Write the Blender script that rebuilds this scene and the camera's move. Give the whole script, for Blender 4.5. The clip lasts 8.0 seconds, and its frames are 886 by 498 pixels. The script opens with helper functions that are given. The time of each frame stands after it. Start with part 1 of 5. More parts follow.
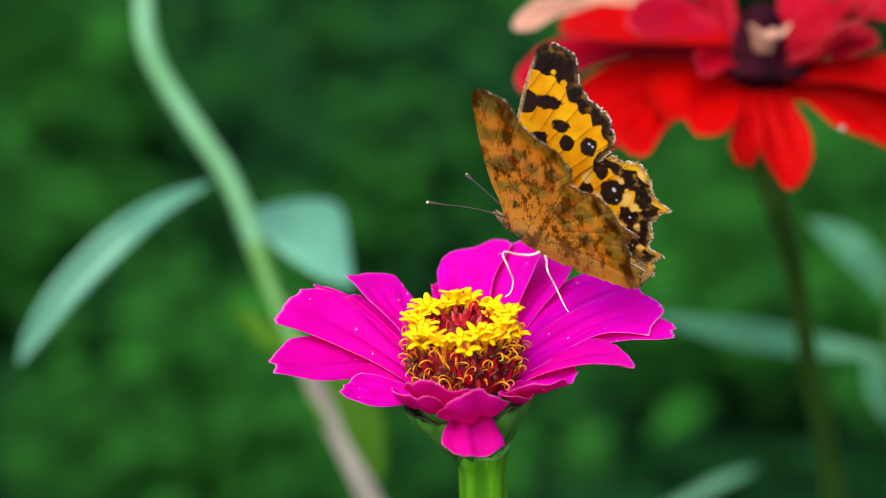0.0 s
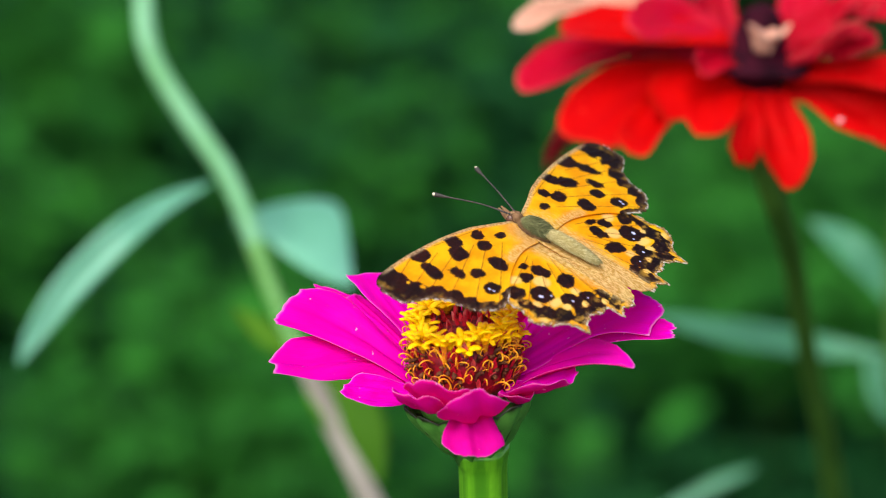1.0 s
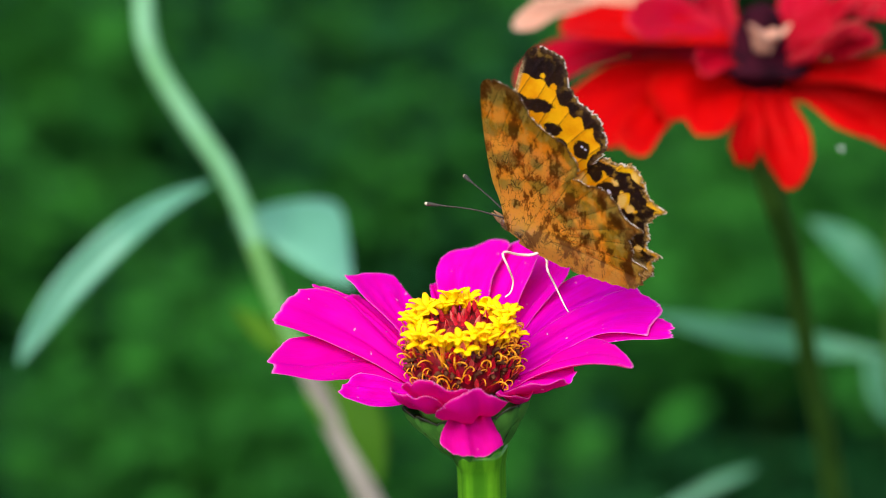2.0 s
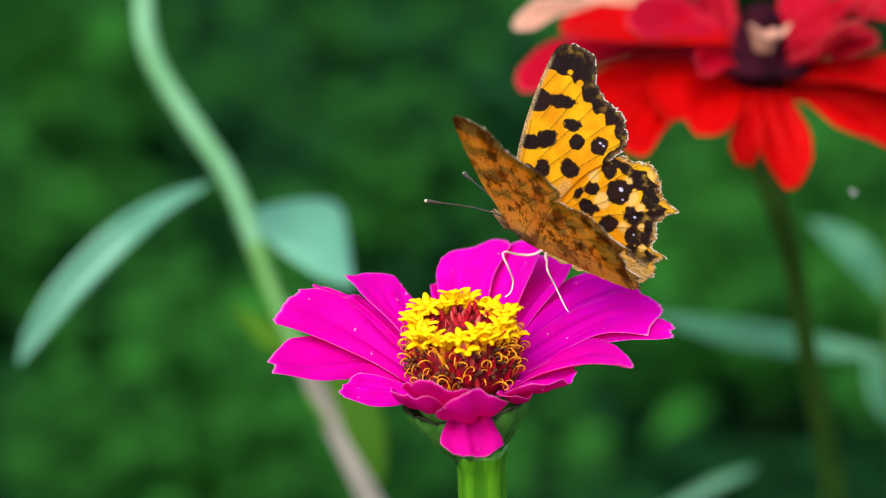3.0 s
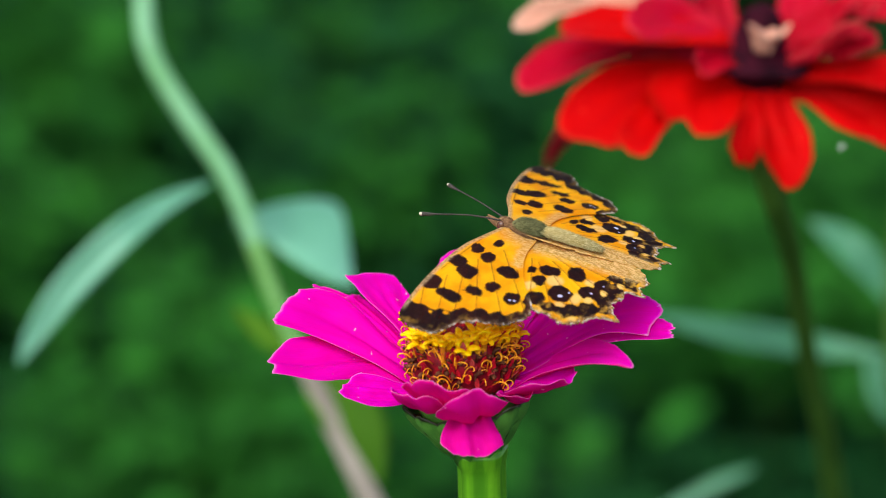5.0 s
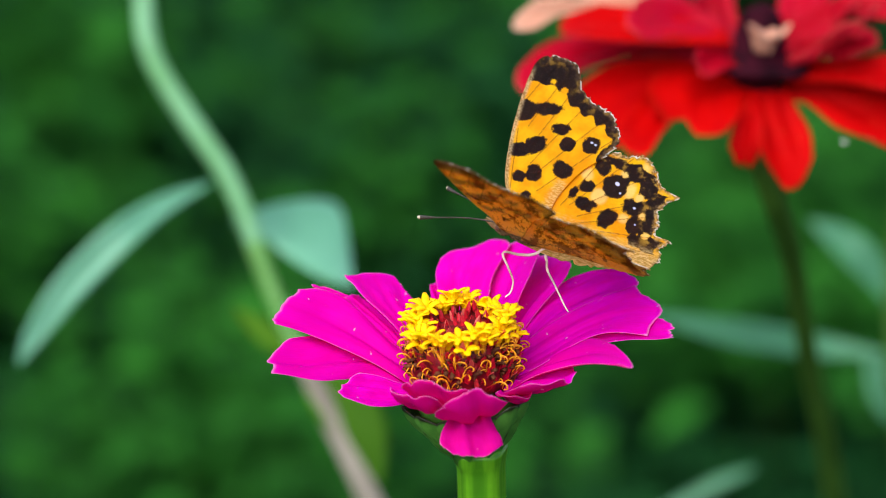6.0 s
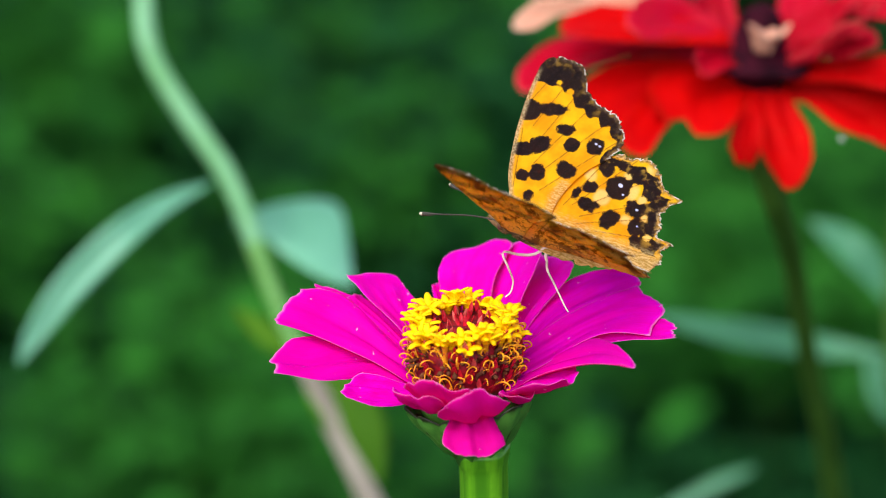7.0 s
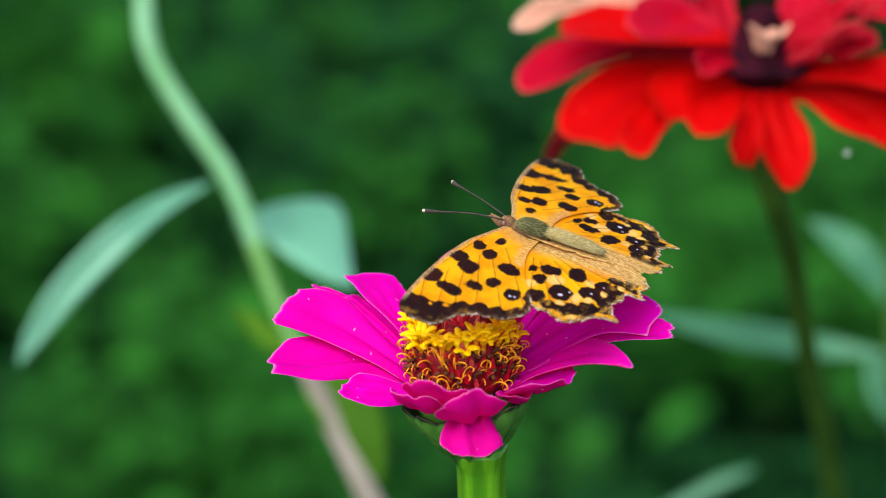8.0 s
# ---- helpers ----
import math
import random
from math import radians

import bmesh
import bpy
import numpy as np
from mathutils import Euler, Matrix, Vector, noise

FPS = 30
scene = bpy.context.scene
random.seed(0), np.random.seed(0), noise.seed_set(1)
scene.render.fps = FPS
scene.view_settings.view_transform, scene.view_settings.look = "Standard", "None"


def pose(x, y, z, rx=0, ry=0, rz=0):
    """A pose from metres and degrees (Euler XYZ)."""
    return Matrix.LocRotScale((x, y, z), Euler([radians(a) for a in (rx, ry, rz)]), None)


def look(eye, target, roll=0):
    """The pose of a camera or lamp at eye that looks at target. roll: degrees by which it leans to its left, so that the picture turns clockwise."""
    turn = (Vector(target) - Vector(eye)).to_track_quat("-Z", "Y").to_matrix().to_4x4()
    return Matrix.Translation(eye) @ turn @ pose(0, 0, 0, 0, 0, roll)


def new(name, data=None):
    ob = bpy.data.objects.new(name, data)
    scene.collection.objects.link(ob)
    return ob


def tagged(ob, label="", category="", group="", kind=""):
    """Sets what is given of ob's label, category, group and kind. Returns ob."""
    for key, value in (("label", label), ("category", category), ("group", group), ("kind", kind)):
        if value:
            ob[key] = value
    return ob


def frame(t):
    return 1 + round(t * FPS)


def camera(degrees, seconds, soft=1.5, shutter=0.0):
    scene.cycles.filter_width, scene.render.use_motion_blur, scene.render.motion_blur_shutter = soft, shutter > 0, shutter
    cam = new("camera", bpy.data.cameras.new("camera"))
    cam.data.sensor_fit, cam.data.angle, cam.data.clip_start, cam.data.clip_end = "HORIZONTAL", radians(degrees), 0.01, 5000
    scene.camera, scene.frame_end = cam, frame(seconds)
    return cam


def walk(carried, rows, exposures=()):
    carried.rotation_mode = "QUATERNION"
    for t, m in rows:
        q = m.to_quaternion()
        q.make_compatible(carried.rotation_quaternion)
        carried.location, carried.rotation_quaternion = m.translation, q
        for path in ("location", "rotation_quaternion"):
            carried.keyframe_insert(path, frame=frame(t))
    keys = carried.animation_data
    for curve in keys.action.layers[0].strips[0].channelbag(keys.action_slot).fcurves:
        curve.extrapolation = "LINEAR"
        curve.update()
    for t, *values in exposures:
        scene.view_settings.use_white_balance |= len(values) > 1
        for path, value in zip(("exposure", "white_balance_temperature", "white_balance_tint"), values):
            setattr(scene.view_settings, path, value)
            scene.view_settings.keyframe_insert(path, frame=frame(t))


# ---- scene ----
U = 0.00085          # one working unit in metres
TILT = radians(22)   # the camera looks down by this much
DIST = 558.0         # working units from the lens to the flower
HEAD = Vector((0.0, 0.0, 1000.0))  # base of the pink flower's disc
AX = (Vector((1, 0, 0)), Vector((0, math.sin(TILT), math.cos(TILT))), Vector((0, -math.cos(TILT), math.sin(TILT))))
MID = HEAD - 3.8 * AX[0] + 20.9 * AX[1]
EYE = MID + DIST * AX[2]


def view(x, y, k=1.0):
    """A point seen x right of and y above the line of sight (at the flower's distance), k times as far off as the flower."""
    return EYE + k * (x * AX[0] + y * AX[1] - DIST * AX[2])


cam = camera(16.0, 8.0, soft=0.8, shutter=0.25)
cam.data.dof.use_dof = True
cam.data.dof.focus_distance = DIST * U
cam.data.dof.aperture_fstop = 13.0
cam.data.dof.aperture_blades = 0
STAND = look(EYE * U, MID * U)
walk(cam, [(0.0, STAND), (8.0, STAND)], [(0.0, 0.06), (0.5, 0.14), (1.0, 0.30), (1.5, 0.20), (3.0, 0.14), (4.5, 0.13), (6.0, 0.10), (6.5, 0.22), (7.0, 0.21), (8.0, 0.20)])

# ---- light ----
SUN_DIR = Vector((-0.28, -0.48, 0.85)).normalized()   # towards the sun
world = bpy.data.worlds.new("sky")
scene.world = world
world.use_nodes = True
wn = world.node_tree
sky = wn.nodes.new("ShaderNodeTexSky")
sky.sky_type = "NISHITA"
sky.sun_disc = False
sky.sun_elevation = math.asin(SUN_DIR.z)
sky.sun_rotation = math.atan2(SUN_DIR.x, SUN_DIR.y)
wn.links.new(sky.outputs["Color"], wn.nodes["Background"].inputs["Color"])
wn.nodes["Background"].inputs["Strength"].default_value = 0.17
sun = new("sun", bpy.data.lights.new("sun", "SUN"))
sun.data.energy = 4.3
sun.data.angle = radians(75)
sun.data.color = (1.0, 0.96, 0.9)
sun.matrix_world = look(SUN_DIR * 10, (0, 0, 0))
scene.view_settings.exposure = 0.0


# ---- materials ----
class Nodes:
    """A small wrapper round one material's node tree."""

    def __init__(self, name, rough=0.5, spec=0.4):
        self.mat = bpy.data.materials.new(name)
        self.mat.use_nodes = True
        self.tree = self.mat.node_tree
        self.bsdf = self.tree.nodes["Principled BSDF"]
        self.bsdf.inputs["Roughness"].default_value = rough
        self.bsdf.inputs["Specular IOR Level"].default_value = spec

    def node(self, kind, **values):
        n = self.tree.nodes.new(kind)
        for key, value in values.items():
            n.inputs[key.replace("_", " ")].default_value = value
        return n

    def link(self, a, b):
        self.tree.links.new(a, b)

    def coords(self, kind="Object"):
        return self.tree.nodes.new("ShaderNodeTexCoord").outputs[kind]

    def noise(self, scale, detail=3.0, stretch=None, kind="Object", rough=0.55):
        n = self.node("ShaderNodeTexNoise", Scale=scale, Detail=detail, Roughness=rough)
        vec = self.coords(kind)
        if stretch:
            m = self.node("ShaderNodeMapping", Scale=stretch)
            self.link(vec, m.inputs["Vector"])
            vec = m.outputs["Vector"]
        self.link(vec, n.inputs["Vector"])
        return n.outputs["Fac"]

    def attr(self, name):
        n = self.tree.nodes.new("ShaderNodeAttribute")
        n.attribute_name = name
        return n.outputs["Fac"]

    def ramp(self, fac, lo, hi, a=0.0, b=1.0):
        n = self.node("ShaderNodeMapRange", From_Min=lo, From_Max=hi, To_Min=a, To_Max=b)
        n.interpolation_type = "SMOOTHSTEP"
        self.link(fac, n.inputs["Value"])
        return n.outputs["Result"]

    def math(self, op, a, b=0.0):
        n = self.tree.nodes.new("ShaderNodeMath")
        n.operation = op
        for k, v in enumerate((a, b)):
            if isinstance(v, (int, float)):
                n.inputs[k].default_value = v
            else:
                self.link(v, n.inputs[k])
        return n.outputs["Value"]

    def mix(self, fac, a, b, blend="MIX"):
        n = self.tree.nodes.new("ShaderNodeMix")
        n.data_type = "RGBA"
        n.blend_type = blend
        for sock, v in ((n.inputs[0], fac), (n.inputs[6], a), (n.inputs[7], b)):
            if isinstance(v, (int, float)):
                sock.default_value = v
            elif isinstance(v, tuple):
                sock.default_value = (*v, 1.0)
            else:
                self.link(v, sock)
        return n.outputs[2]

    def random(self):
        return self.tree.nodes.new("ShaderNodeObjectInfo").outputs["Random"]

    def island(self):
        return self.tree.nodes.new("ShaderNodeNewGeometry").outputs["Random Per Island"]

    def bump(self, height, strength=0.3, distance=0.0002):
        n = self.node("ShaderNodeBump", Strength=strength, Distance=distance)
        self.link(height, n.inputs["Height"])
        self.link(n.outputs["Normal"], self.bsdf.inputs["Normal"])

    def colour(self, c):
        if isinstance(c, tuple):
            self.bsdf.inputs["Base Color"].default_value = (*c, 1.0)
        else:
            self.link(c, self.bsdf.inputs["Base Color"])

    def translucent(self, c, amount):
        """Lets light through a thin leaf or petal."""
        t = self.tree.nodes.new("ShaderNodeBsdfTranslucent")
        m = self.tree.nodes.new("ShaderNodeMixShader")
        m.inputs[0].default_value = amount
        if isinstance(c, tuple):
            t.inputs["Color"].default_value = (*c, 1.0)
        else:
            self.link(c, t.inputs["Color"])
        out = self.tree.nodes["Material Output"]
        self.link(self.bsdf.outputs[0], m.inputs[1])
        self.link(t.outputs[0], m.inputs[2])
        self.link(m.outputs[0], out.inputs["Surface"])


def petal_material(name, main, deep, rim, through_amount=0.25, through_colour=None, gloss=(0.6, 0.04)):
    n = Nodes(name, *gloss)
    fine = n.noise(60.0, 3.0, (0.12, 1.0, 1.0), "UV")
    broad = n.noise(4.0, 2.0, None, "UV")
    col = n.mix(n.ramp(fine, 0.4, 0.75, 0.0, 0.6), main, deep)
    col = n.mix(n.ramp(broad, 0.3, 0.75, 0.0, 0.5), col, deep)
    # broad lengthwise stripes of the deep colour, painted in for shade in the furrows
    bands = n.noise(11.0, 2.0, (0.08, 1.0, 1.0), "UV")
    col = n.mix(n.ramp(bands, 0.45, 0.70, 0.0, 0.4), col, deep)
    col = n.mix(n.ramp(n.random(), 0.0, 1.0, 0.0, 0.6), col, deep)
    edge = n.attr("edge")
    col = n.mix(n.ramp(edge, 0.98, 1.0, 0.0, 0.55), col, rim)
    spots = n.noise(900.0, 1.0)
    col = n.mix(n.ramp(spots, 0.745, 0.775, 0.0, 0.8), col, rim)
    n.colour(col)
    n.bump(fine, 0.25, 0.0003)
    n.translucent(through_colour or col, through_amount)
    return n.mat


def leaf_material(name, main, deep, rough=0.45, spec=0.4, scale=30.0, through_amount=0.2, island=True):
    n = Nodes(name, rough, spec)
    a = n.noise(scale, 4.0)
    col = n.mix(n.ramp(a, 0.3, 0.7), deep, main)
    if island:
        v = n.ramp(n.island(), 0.0, 1.0, 0.55, 1.25)
        c = n.node("ShaderNodeCombineColor")
        for k in range(3):
            n.link(v, c.inputs[k])
        col = n.mix(1.0, col, c.outputs[0], "MULTIPLY")
    n.colour(col)
    n.bump(n.noise(scale * 8, 3.0), 0.3, 0.0005)
    n.translucent(col, through_amount)
    return n.mat


def plain_material(name, a, b, scale=800.0, rough=0.5, spec=0.3, bump=0.3, vary=0.0):
    n = Nodes(name, rough, spec)
    f = n.noise(scale, 4.0)
    col = n.mix(n.ramp(f, 0.3, 0.7), a, b)
    if vary:
        col = n.mix(n.ramp(n.random(), 0.0, 1.0, 0.0, vary), col, b)
    n.colour(col)
    n.bump(f, bump, 0.0002)
    return n.mat


MAGENTA = petal_material("magenta_petal", (0.90, 0.0, 0.82), (0.84, 0.0, 0.36), (0.95, 0.45, 0.80), 0.42, (0.98, 0.0, 0.34))
PINK_UNDER = petal_material("petal_underside", (0.92, 0.004, 0.46), (0.86, 0.004, 0.32), (0.95, 0.45, 0.7), 0.5)
RED = petal_material("red_petal", (0.62, 0.001, 0.0), (0.47, 0.0, 0.002), (0.85, 0.06, 0.02), 0.2, None, (0.6, 0.05))
CRIMSON = petal_material("crimson_petal", (0.52, 0.0, 0.026), (0.40, 0.0, 0.006), (0.85, 0.1, 0.1), 0.2, None, (0.5, 0.10))
RED_UNDER = petal_material("red_petal_underside", (0.72, 0.02, 0.03), (0.6, 0.01, 0.05), (0.85, 0.3, 0.2), 0.2)
CREAM = petal_material("faded_petal", (0.66, 0.46, 0.32), (0.66, 0.24, 0.15), (0.9, 0.7, 0.55), 0.2)
YELLOW = plain_material("yellow_floret", (1.0, 0.74, 0.0), (1.0, 0.52, 0.0), 1100.0, 0.55, 0.12, 0.2, 0.45)
GOLD = plain_material("golden_tube", (0.92, 0.42, 0.005), (0.55, 0.17, 0.01), 1100.0, 0.55, 0.15, 0.3, 0.5)
BROWN = plain_material("withered_floret", (0.20, 0.07, 0.025), (0.06, 0.018, 0.01), 1500.0, 0.7, 0.1, 0.4, 0.6)
ORANGE = plain_material("orange_style", (1.0, 0.50, 0.008), (0.75, 0.26, 0.008), 1500.0, 0.45, 0.35, 0.2, 0.6)
def chaff_material():
    n = Nodes("red_chaff", 0.45, 0.25)
    f = n.noise(900.0, 4.0)
    col = n.mix(n.ramp(f, 0.3, 0.7), (0.74, 0.008, 0.03), (0.34, 0.008, 0.015))
    col = n.mix(n.ramp(n.random(), 0.65, 0.95, 0.0, 0.5), col, (0.72, 0.22, 0.16))
    n.colour(col)
    n.bump(f, 0.4, 0.0002)
    return n.mat


CHAFF = chaff_material()
CONE = plain_material("disc_cone", (0.34, 0.004, 0.015), (0.08, 0.006, 0.008), 700.0, 0.5, 0.3, 0.6)
SHADE_CENTRE = plain_material("shade_dark_disc", (0.05, 0.004, 0.012), (0.012, 0.002, 0.005), 300.0, 0.8, 0.05, 0.5)
def bract_material():
    n = Nodes("green_bract", 0.45, 0.35)
    f = n.noise(300.0, 4.0)
    col = n.mix(n.ramp(f, 0.3, 0.7), (0.13, 0.36, 0.05), (0.06, 0.20, 0.025))
    col = n.mix(n.ramp(n.random(), 0.0, 1.0, 0.0, 0.5), col, (0.05, 0.16, 0.02))
    col = n.mix(n.ramp(n.math("ADD", n.attr("edge"), n.math("MULTIPLY", n.math("SUBTRACT", f, 0.5), 0.25)), 0.80, 0.96), col, (0.02, 0.022, 0.008))
    n.colour(col)
    n.bump(f, 0.3, 0.0002)
    return n.mat


BRACT = bract_material()
def stem_material():
    n = Nodes("green_stem", 0.3, 0.5)
    streak = n.noise(500.0, 4.0, (1.0, 1.0, 0.06), "Object")
    col = n.mix(n.ramp(streak, 0.35, 0.65), (0.07, 0.27, 0.008), (0.16, 0.46, 0.014))
    col = n.mix(n.ramp(n.noise(160.0, 3.0), 0.45, 0.75, 0.0, 0.6), col, (0.05, 0.20, 0.008))
    n.colour(col)
    n.bump(streak, 0.5, 0.0004)
    n.translucent(col, 0.05)
    return n.mat


STEM = stem_material()
PALE_STEM = leaf_material("pale_green_stem", (0.21, 0.48, 0.24), (0.14, 0.38, 0.14), 0.4, 0.5, 60.0, 0.05, False)
GREEN_STEM = leaf_material("leafy_green_stem", (0.15, 0.36, 0.09), (0.10, 0.26, 0.05), 0.4, 0.4, 60.0, 0.05, False)
DRY_STEM = leaf_material("dry_stem", (0.34, 0.30, 0.24), (0.24, 0.20, 0.16), 0.6, 0.3, 60.0, 0.05, False)
OLIVE_STEM = leaf_material("olive_stem", (0.045, 0.12, 0.012), (0.03, 0.08, 0.008), 0.5, 0.3, 60.0, 0.05, False)
PALE_LEAF = leaf_material("pale_leaf", (0.17, 0.45, 0.28), (0.11, 0.34, 0.20), 0.35, 0.5, 25.0, 0.15, False)
LIME_LEAF = leaf_material("lime_leaf", (0.085, 0.23, 0.006), (0.055, 0.16, 0.006), 0.6, 0.15, 25.0, 0.25, False)
ZINNIA_STEM = leaf_material("dull_zinnia_stem", (0.075, 0.17, 0.02), (0.045, 0.11, 0.012), 0.55, 0.2, 60.0, 0.05, False)
DULL_LEAF = leaf_material("dull_green_leaf", (0.085, 0.30, 0.15), (0.06, 0.21, 0.10), 0.45, 0.4, 25.0, 0.2, False)
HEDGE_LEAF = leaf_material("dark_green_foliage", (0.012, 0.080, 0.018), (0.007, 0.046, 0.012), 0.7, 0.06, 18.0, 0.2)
LIGHT_GREEN_LEAF = leaf_material("light_green_foliage", (0.028, 0.165, 0.016), (0.013, 0.088, 0.011), 0.7, 0.06, 18.0, 0.25)
SOIL = plain_material("mossy_soil", (0.012, 0.035, 0.01), (0.012, 0.018, 0.008), 14.0, 0.9, 0.1, 0.8)


# ---- building helpers ----
def mesh_of(name, verts, faces, mats, slots=None, smooth=True):
    me = bpy.data.meshes.new(name)
    me.from_pydata([tuple(Vector(v) * U) for v in verts], [], faces)
    for m in mats:
        me.materials.append(m)
    if slots is not None:
        me.polygons.foreach_set("material_index", slots)
    me.polygons.foreach_set("use_smooth", [smooth] * len(me.polygons))
    me.update()
    return me


def part(name, me, parent, label="", m=None):
    ob = new(name, me)
    ob.parent = parent
    if m is not None:
        ob.matrix_basis = m
    if label:
        ob["label"] = label
    return ob


def thing(name, place=(0, 0, 0)):
    ob = new(name)
    ob.empty_display_size = 0.01
    ob.matrix_basis = Matrix.Translation(Vector(place) * U)
    return ob


def shift(me, origin):
    """Moves a mesh so that its own zero lies at origin (working units)."""
    me.transform(Matrix.Translation(-Vector(origin) * U))
    return me


def sheet(name, f, nu, nv, thick, mats):
    """A thin closed shell over f(s, v), s from 0 to 1 along it, v from -1 to 1 across it."""
    grid = [[f(i / (nu - 1), -1 + 2 * j / (nv - 1)) for j in range(nv)] for i in range(nu)]
    top, low, edge, uv = [], [], [], []
    for i in range(nu):
        for j in range(nv):
            p = grid[i][j]
            du = grid[min(i + 1, nu - 1)][j] - grid[max(i - 1, 0)][j]
            dv = grid[i][min(j + 1, nv - 1)] - grid[i][max(j - 1, 0)]
            n = du.cross(dv)
            n = n.normalized() if n.length > 1e-9 else Vector((0, 0, 1))
            rim = 0.25 if j in (0, nv - 1) or i == nu - 1 else 1.0
            top.append(p + n * thick * 0.5 * rim)
            low.append(p - n * thick * 0.5 * rim)
            s, v = i / (nu - 1), -1 + 2 * j / (nv - 1)
            edge.append(max(abs(v) if s > 0.12 else 0.0, s))
            uv.append((s, v * 0.5 + 0.5))
    k = nu * nv
    faces, slots = [], []
    for i in range(nu - 1):
        for j in range(nv - 1):
            a, b, c, d = i * nv + j, i * nv + j + 1, (i + 1) * nv + j + 1, (i + 1) * nv + j
            faces += [(a, d, c, b), (a + k, b + k, c + k, d + k)]
            slots += [0, 1]
    ring = [j for j in range(nv)] + [i * nv + nv - 1 for i in range(1, nu)] + [(nu - 1) * nv + j for j in range(nv - 2, -1, -1)] + [i * nv for i in range(nu - 2, 0, -1)]
    for q, a in enumerate(ring):
        b = ring[(q + 1) % len(ring)]
        faces.append((a, b, b + k, a + k))
        slots.append(0)
    me = mesh_of(name, top + low, faces, mats, slots)
    at = me.attributes.new("edge", "FLOAT", "POINT")
    at.data.foreach_set("value", edge + edge)
    layer = me.uv_layers.new(name="UVMap")
    both = uv + uv
    flat = []
    for lp in me.loops:
        flat += both[lp.vertex_index]
    layer.data.foreach_set("uv", flat)
    return me


def spline(points, n):
    """n points on a smooth curve through the given ones."""
    p = [Vector(q) for q in points]
    p = [2 * p[0] - p[1]] + p + [2 * p[-1] - p[-2]]
    out = []
    for i in range(n):
        u = i / (n - 1) * (len(p) - 3)
        k = min(int(u), len(p) - 4)
        t = u - k
        a, b, c, d = p[k:k + 4]
        out.append(0.5 * ((2 * b) + (c - a) * t + (2 * a - 5 * b + 4 * c - d) * t * t + (3 * b - a - 3 * c + d) * t ** 3))
    return out


def tube(name, points, radii, mat, sides=10, n=24, ribs=0.0, flat=1.0):
    """A round stalk along a smooth curve; radii run evenly from its start to its end."""
    path = spline(points, n)
    rr = np.interp(np.linspace(0, 1, n), np.linspace(0, 1, len(radii)), radii).tolist()
    verts, faces = [], []
    ref = Vector((0.3, 0.9, 0.2))
    for i, p in enumerate(path):
        d = (path[min(i + 1, n - 1)] - path[max(i - 1, 0)]).normalized()
        a = d.cross(ref).normalized()
        b = d.cross(a)
        for q in range(sides):
            w = 2 * math.pi * q / sides
            r = rr[i] * (1 + ribs * math.cos(w * 5))
            verts.append(p + r * (math.cos(w) * a + flat * math.sin(w) * b))
    for i in range(n - 1):
        for q in range(sides):
            q2 = (q + 1) % sides
            faces.append((i * sides + q, i * sides + q2, (i + 1) * sides + q2, (i + 1) * sides + q))
    faces.append(tuple(range(sides))[::-1])
    faces.append(tuple((n - 1) * sides + q for q in range(sides)))
    return mesh_of(name, verts, faces, [mat])


def lathe(name, profile, mat, sides=32, wobble=0.0):
    """A turned body; profile: radius and height from the bottom up."""
    verts, faces = [], []
    for r, z in profile:
        for q in range(sides):
            w = 2 * math.pi * q / sides
            k = 1 + wobble * noise.noise(Vector((math.cos(w) * 2, math.sin(w) * 2, z * 0.4)))
            verts.append((r * k * math.cos(w), r * k * math.sin(w), z))
    for i in range(len(profile) - 1):
        for q in range(sides):
            q2 = (q + 1) % sides
            faces.append((i * sides + q, i * sides + q2, (i + 1) * sides + q2, (i + 1) * sides + q))
    faces.append(tuple(range(sides))[::-1])
    faces.append(tuple((len(profile) - 1) * sides + q for q in range(sides)))
    return mesh_of(name, verts, faces, [mat])


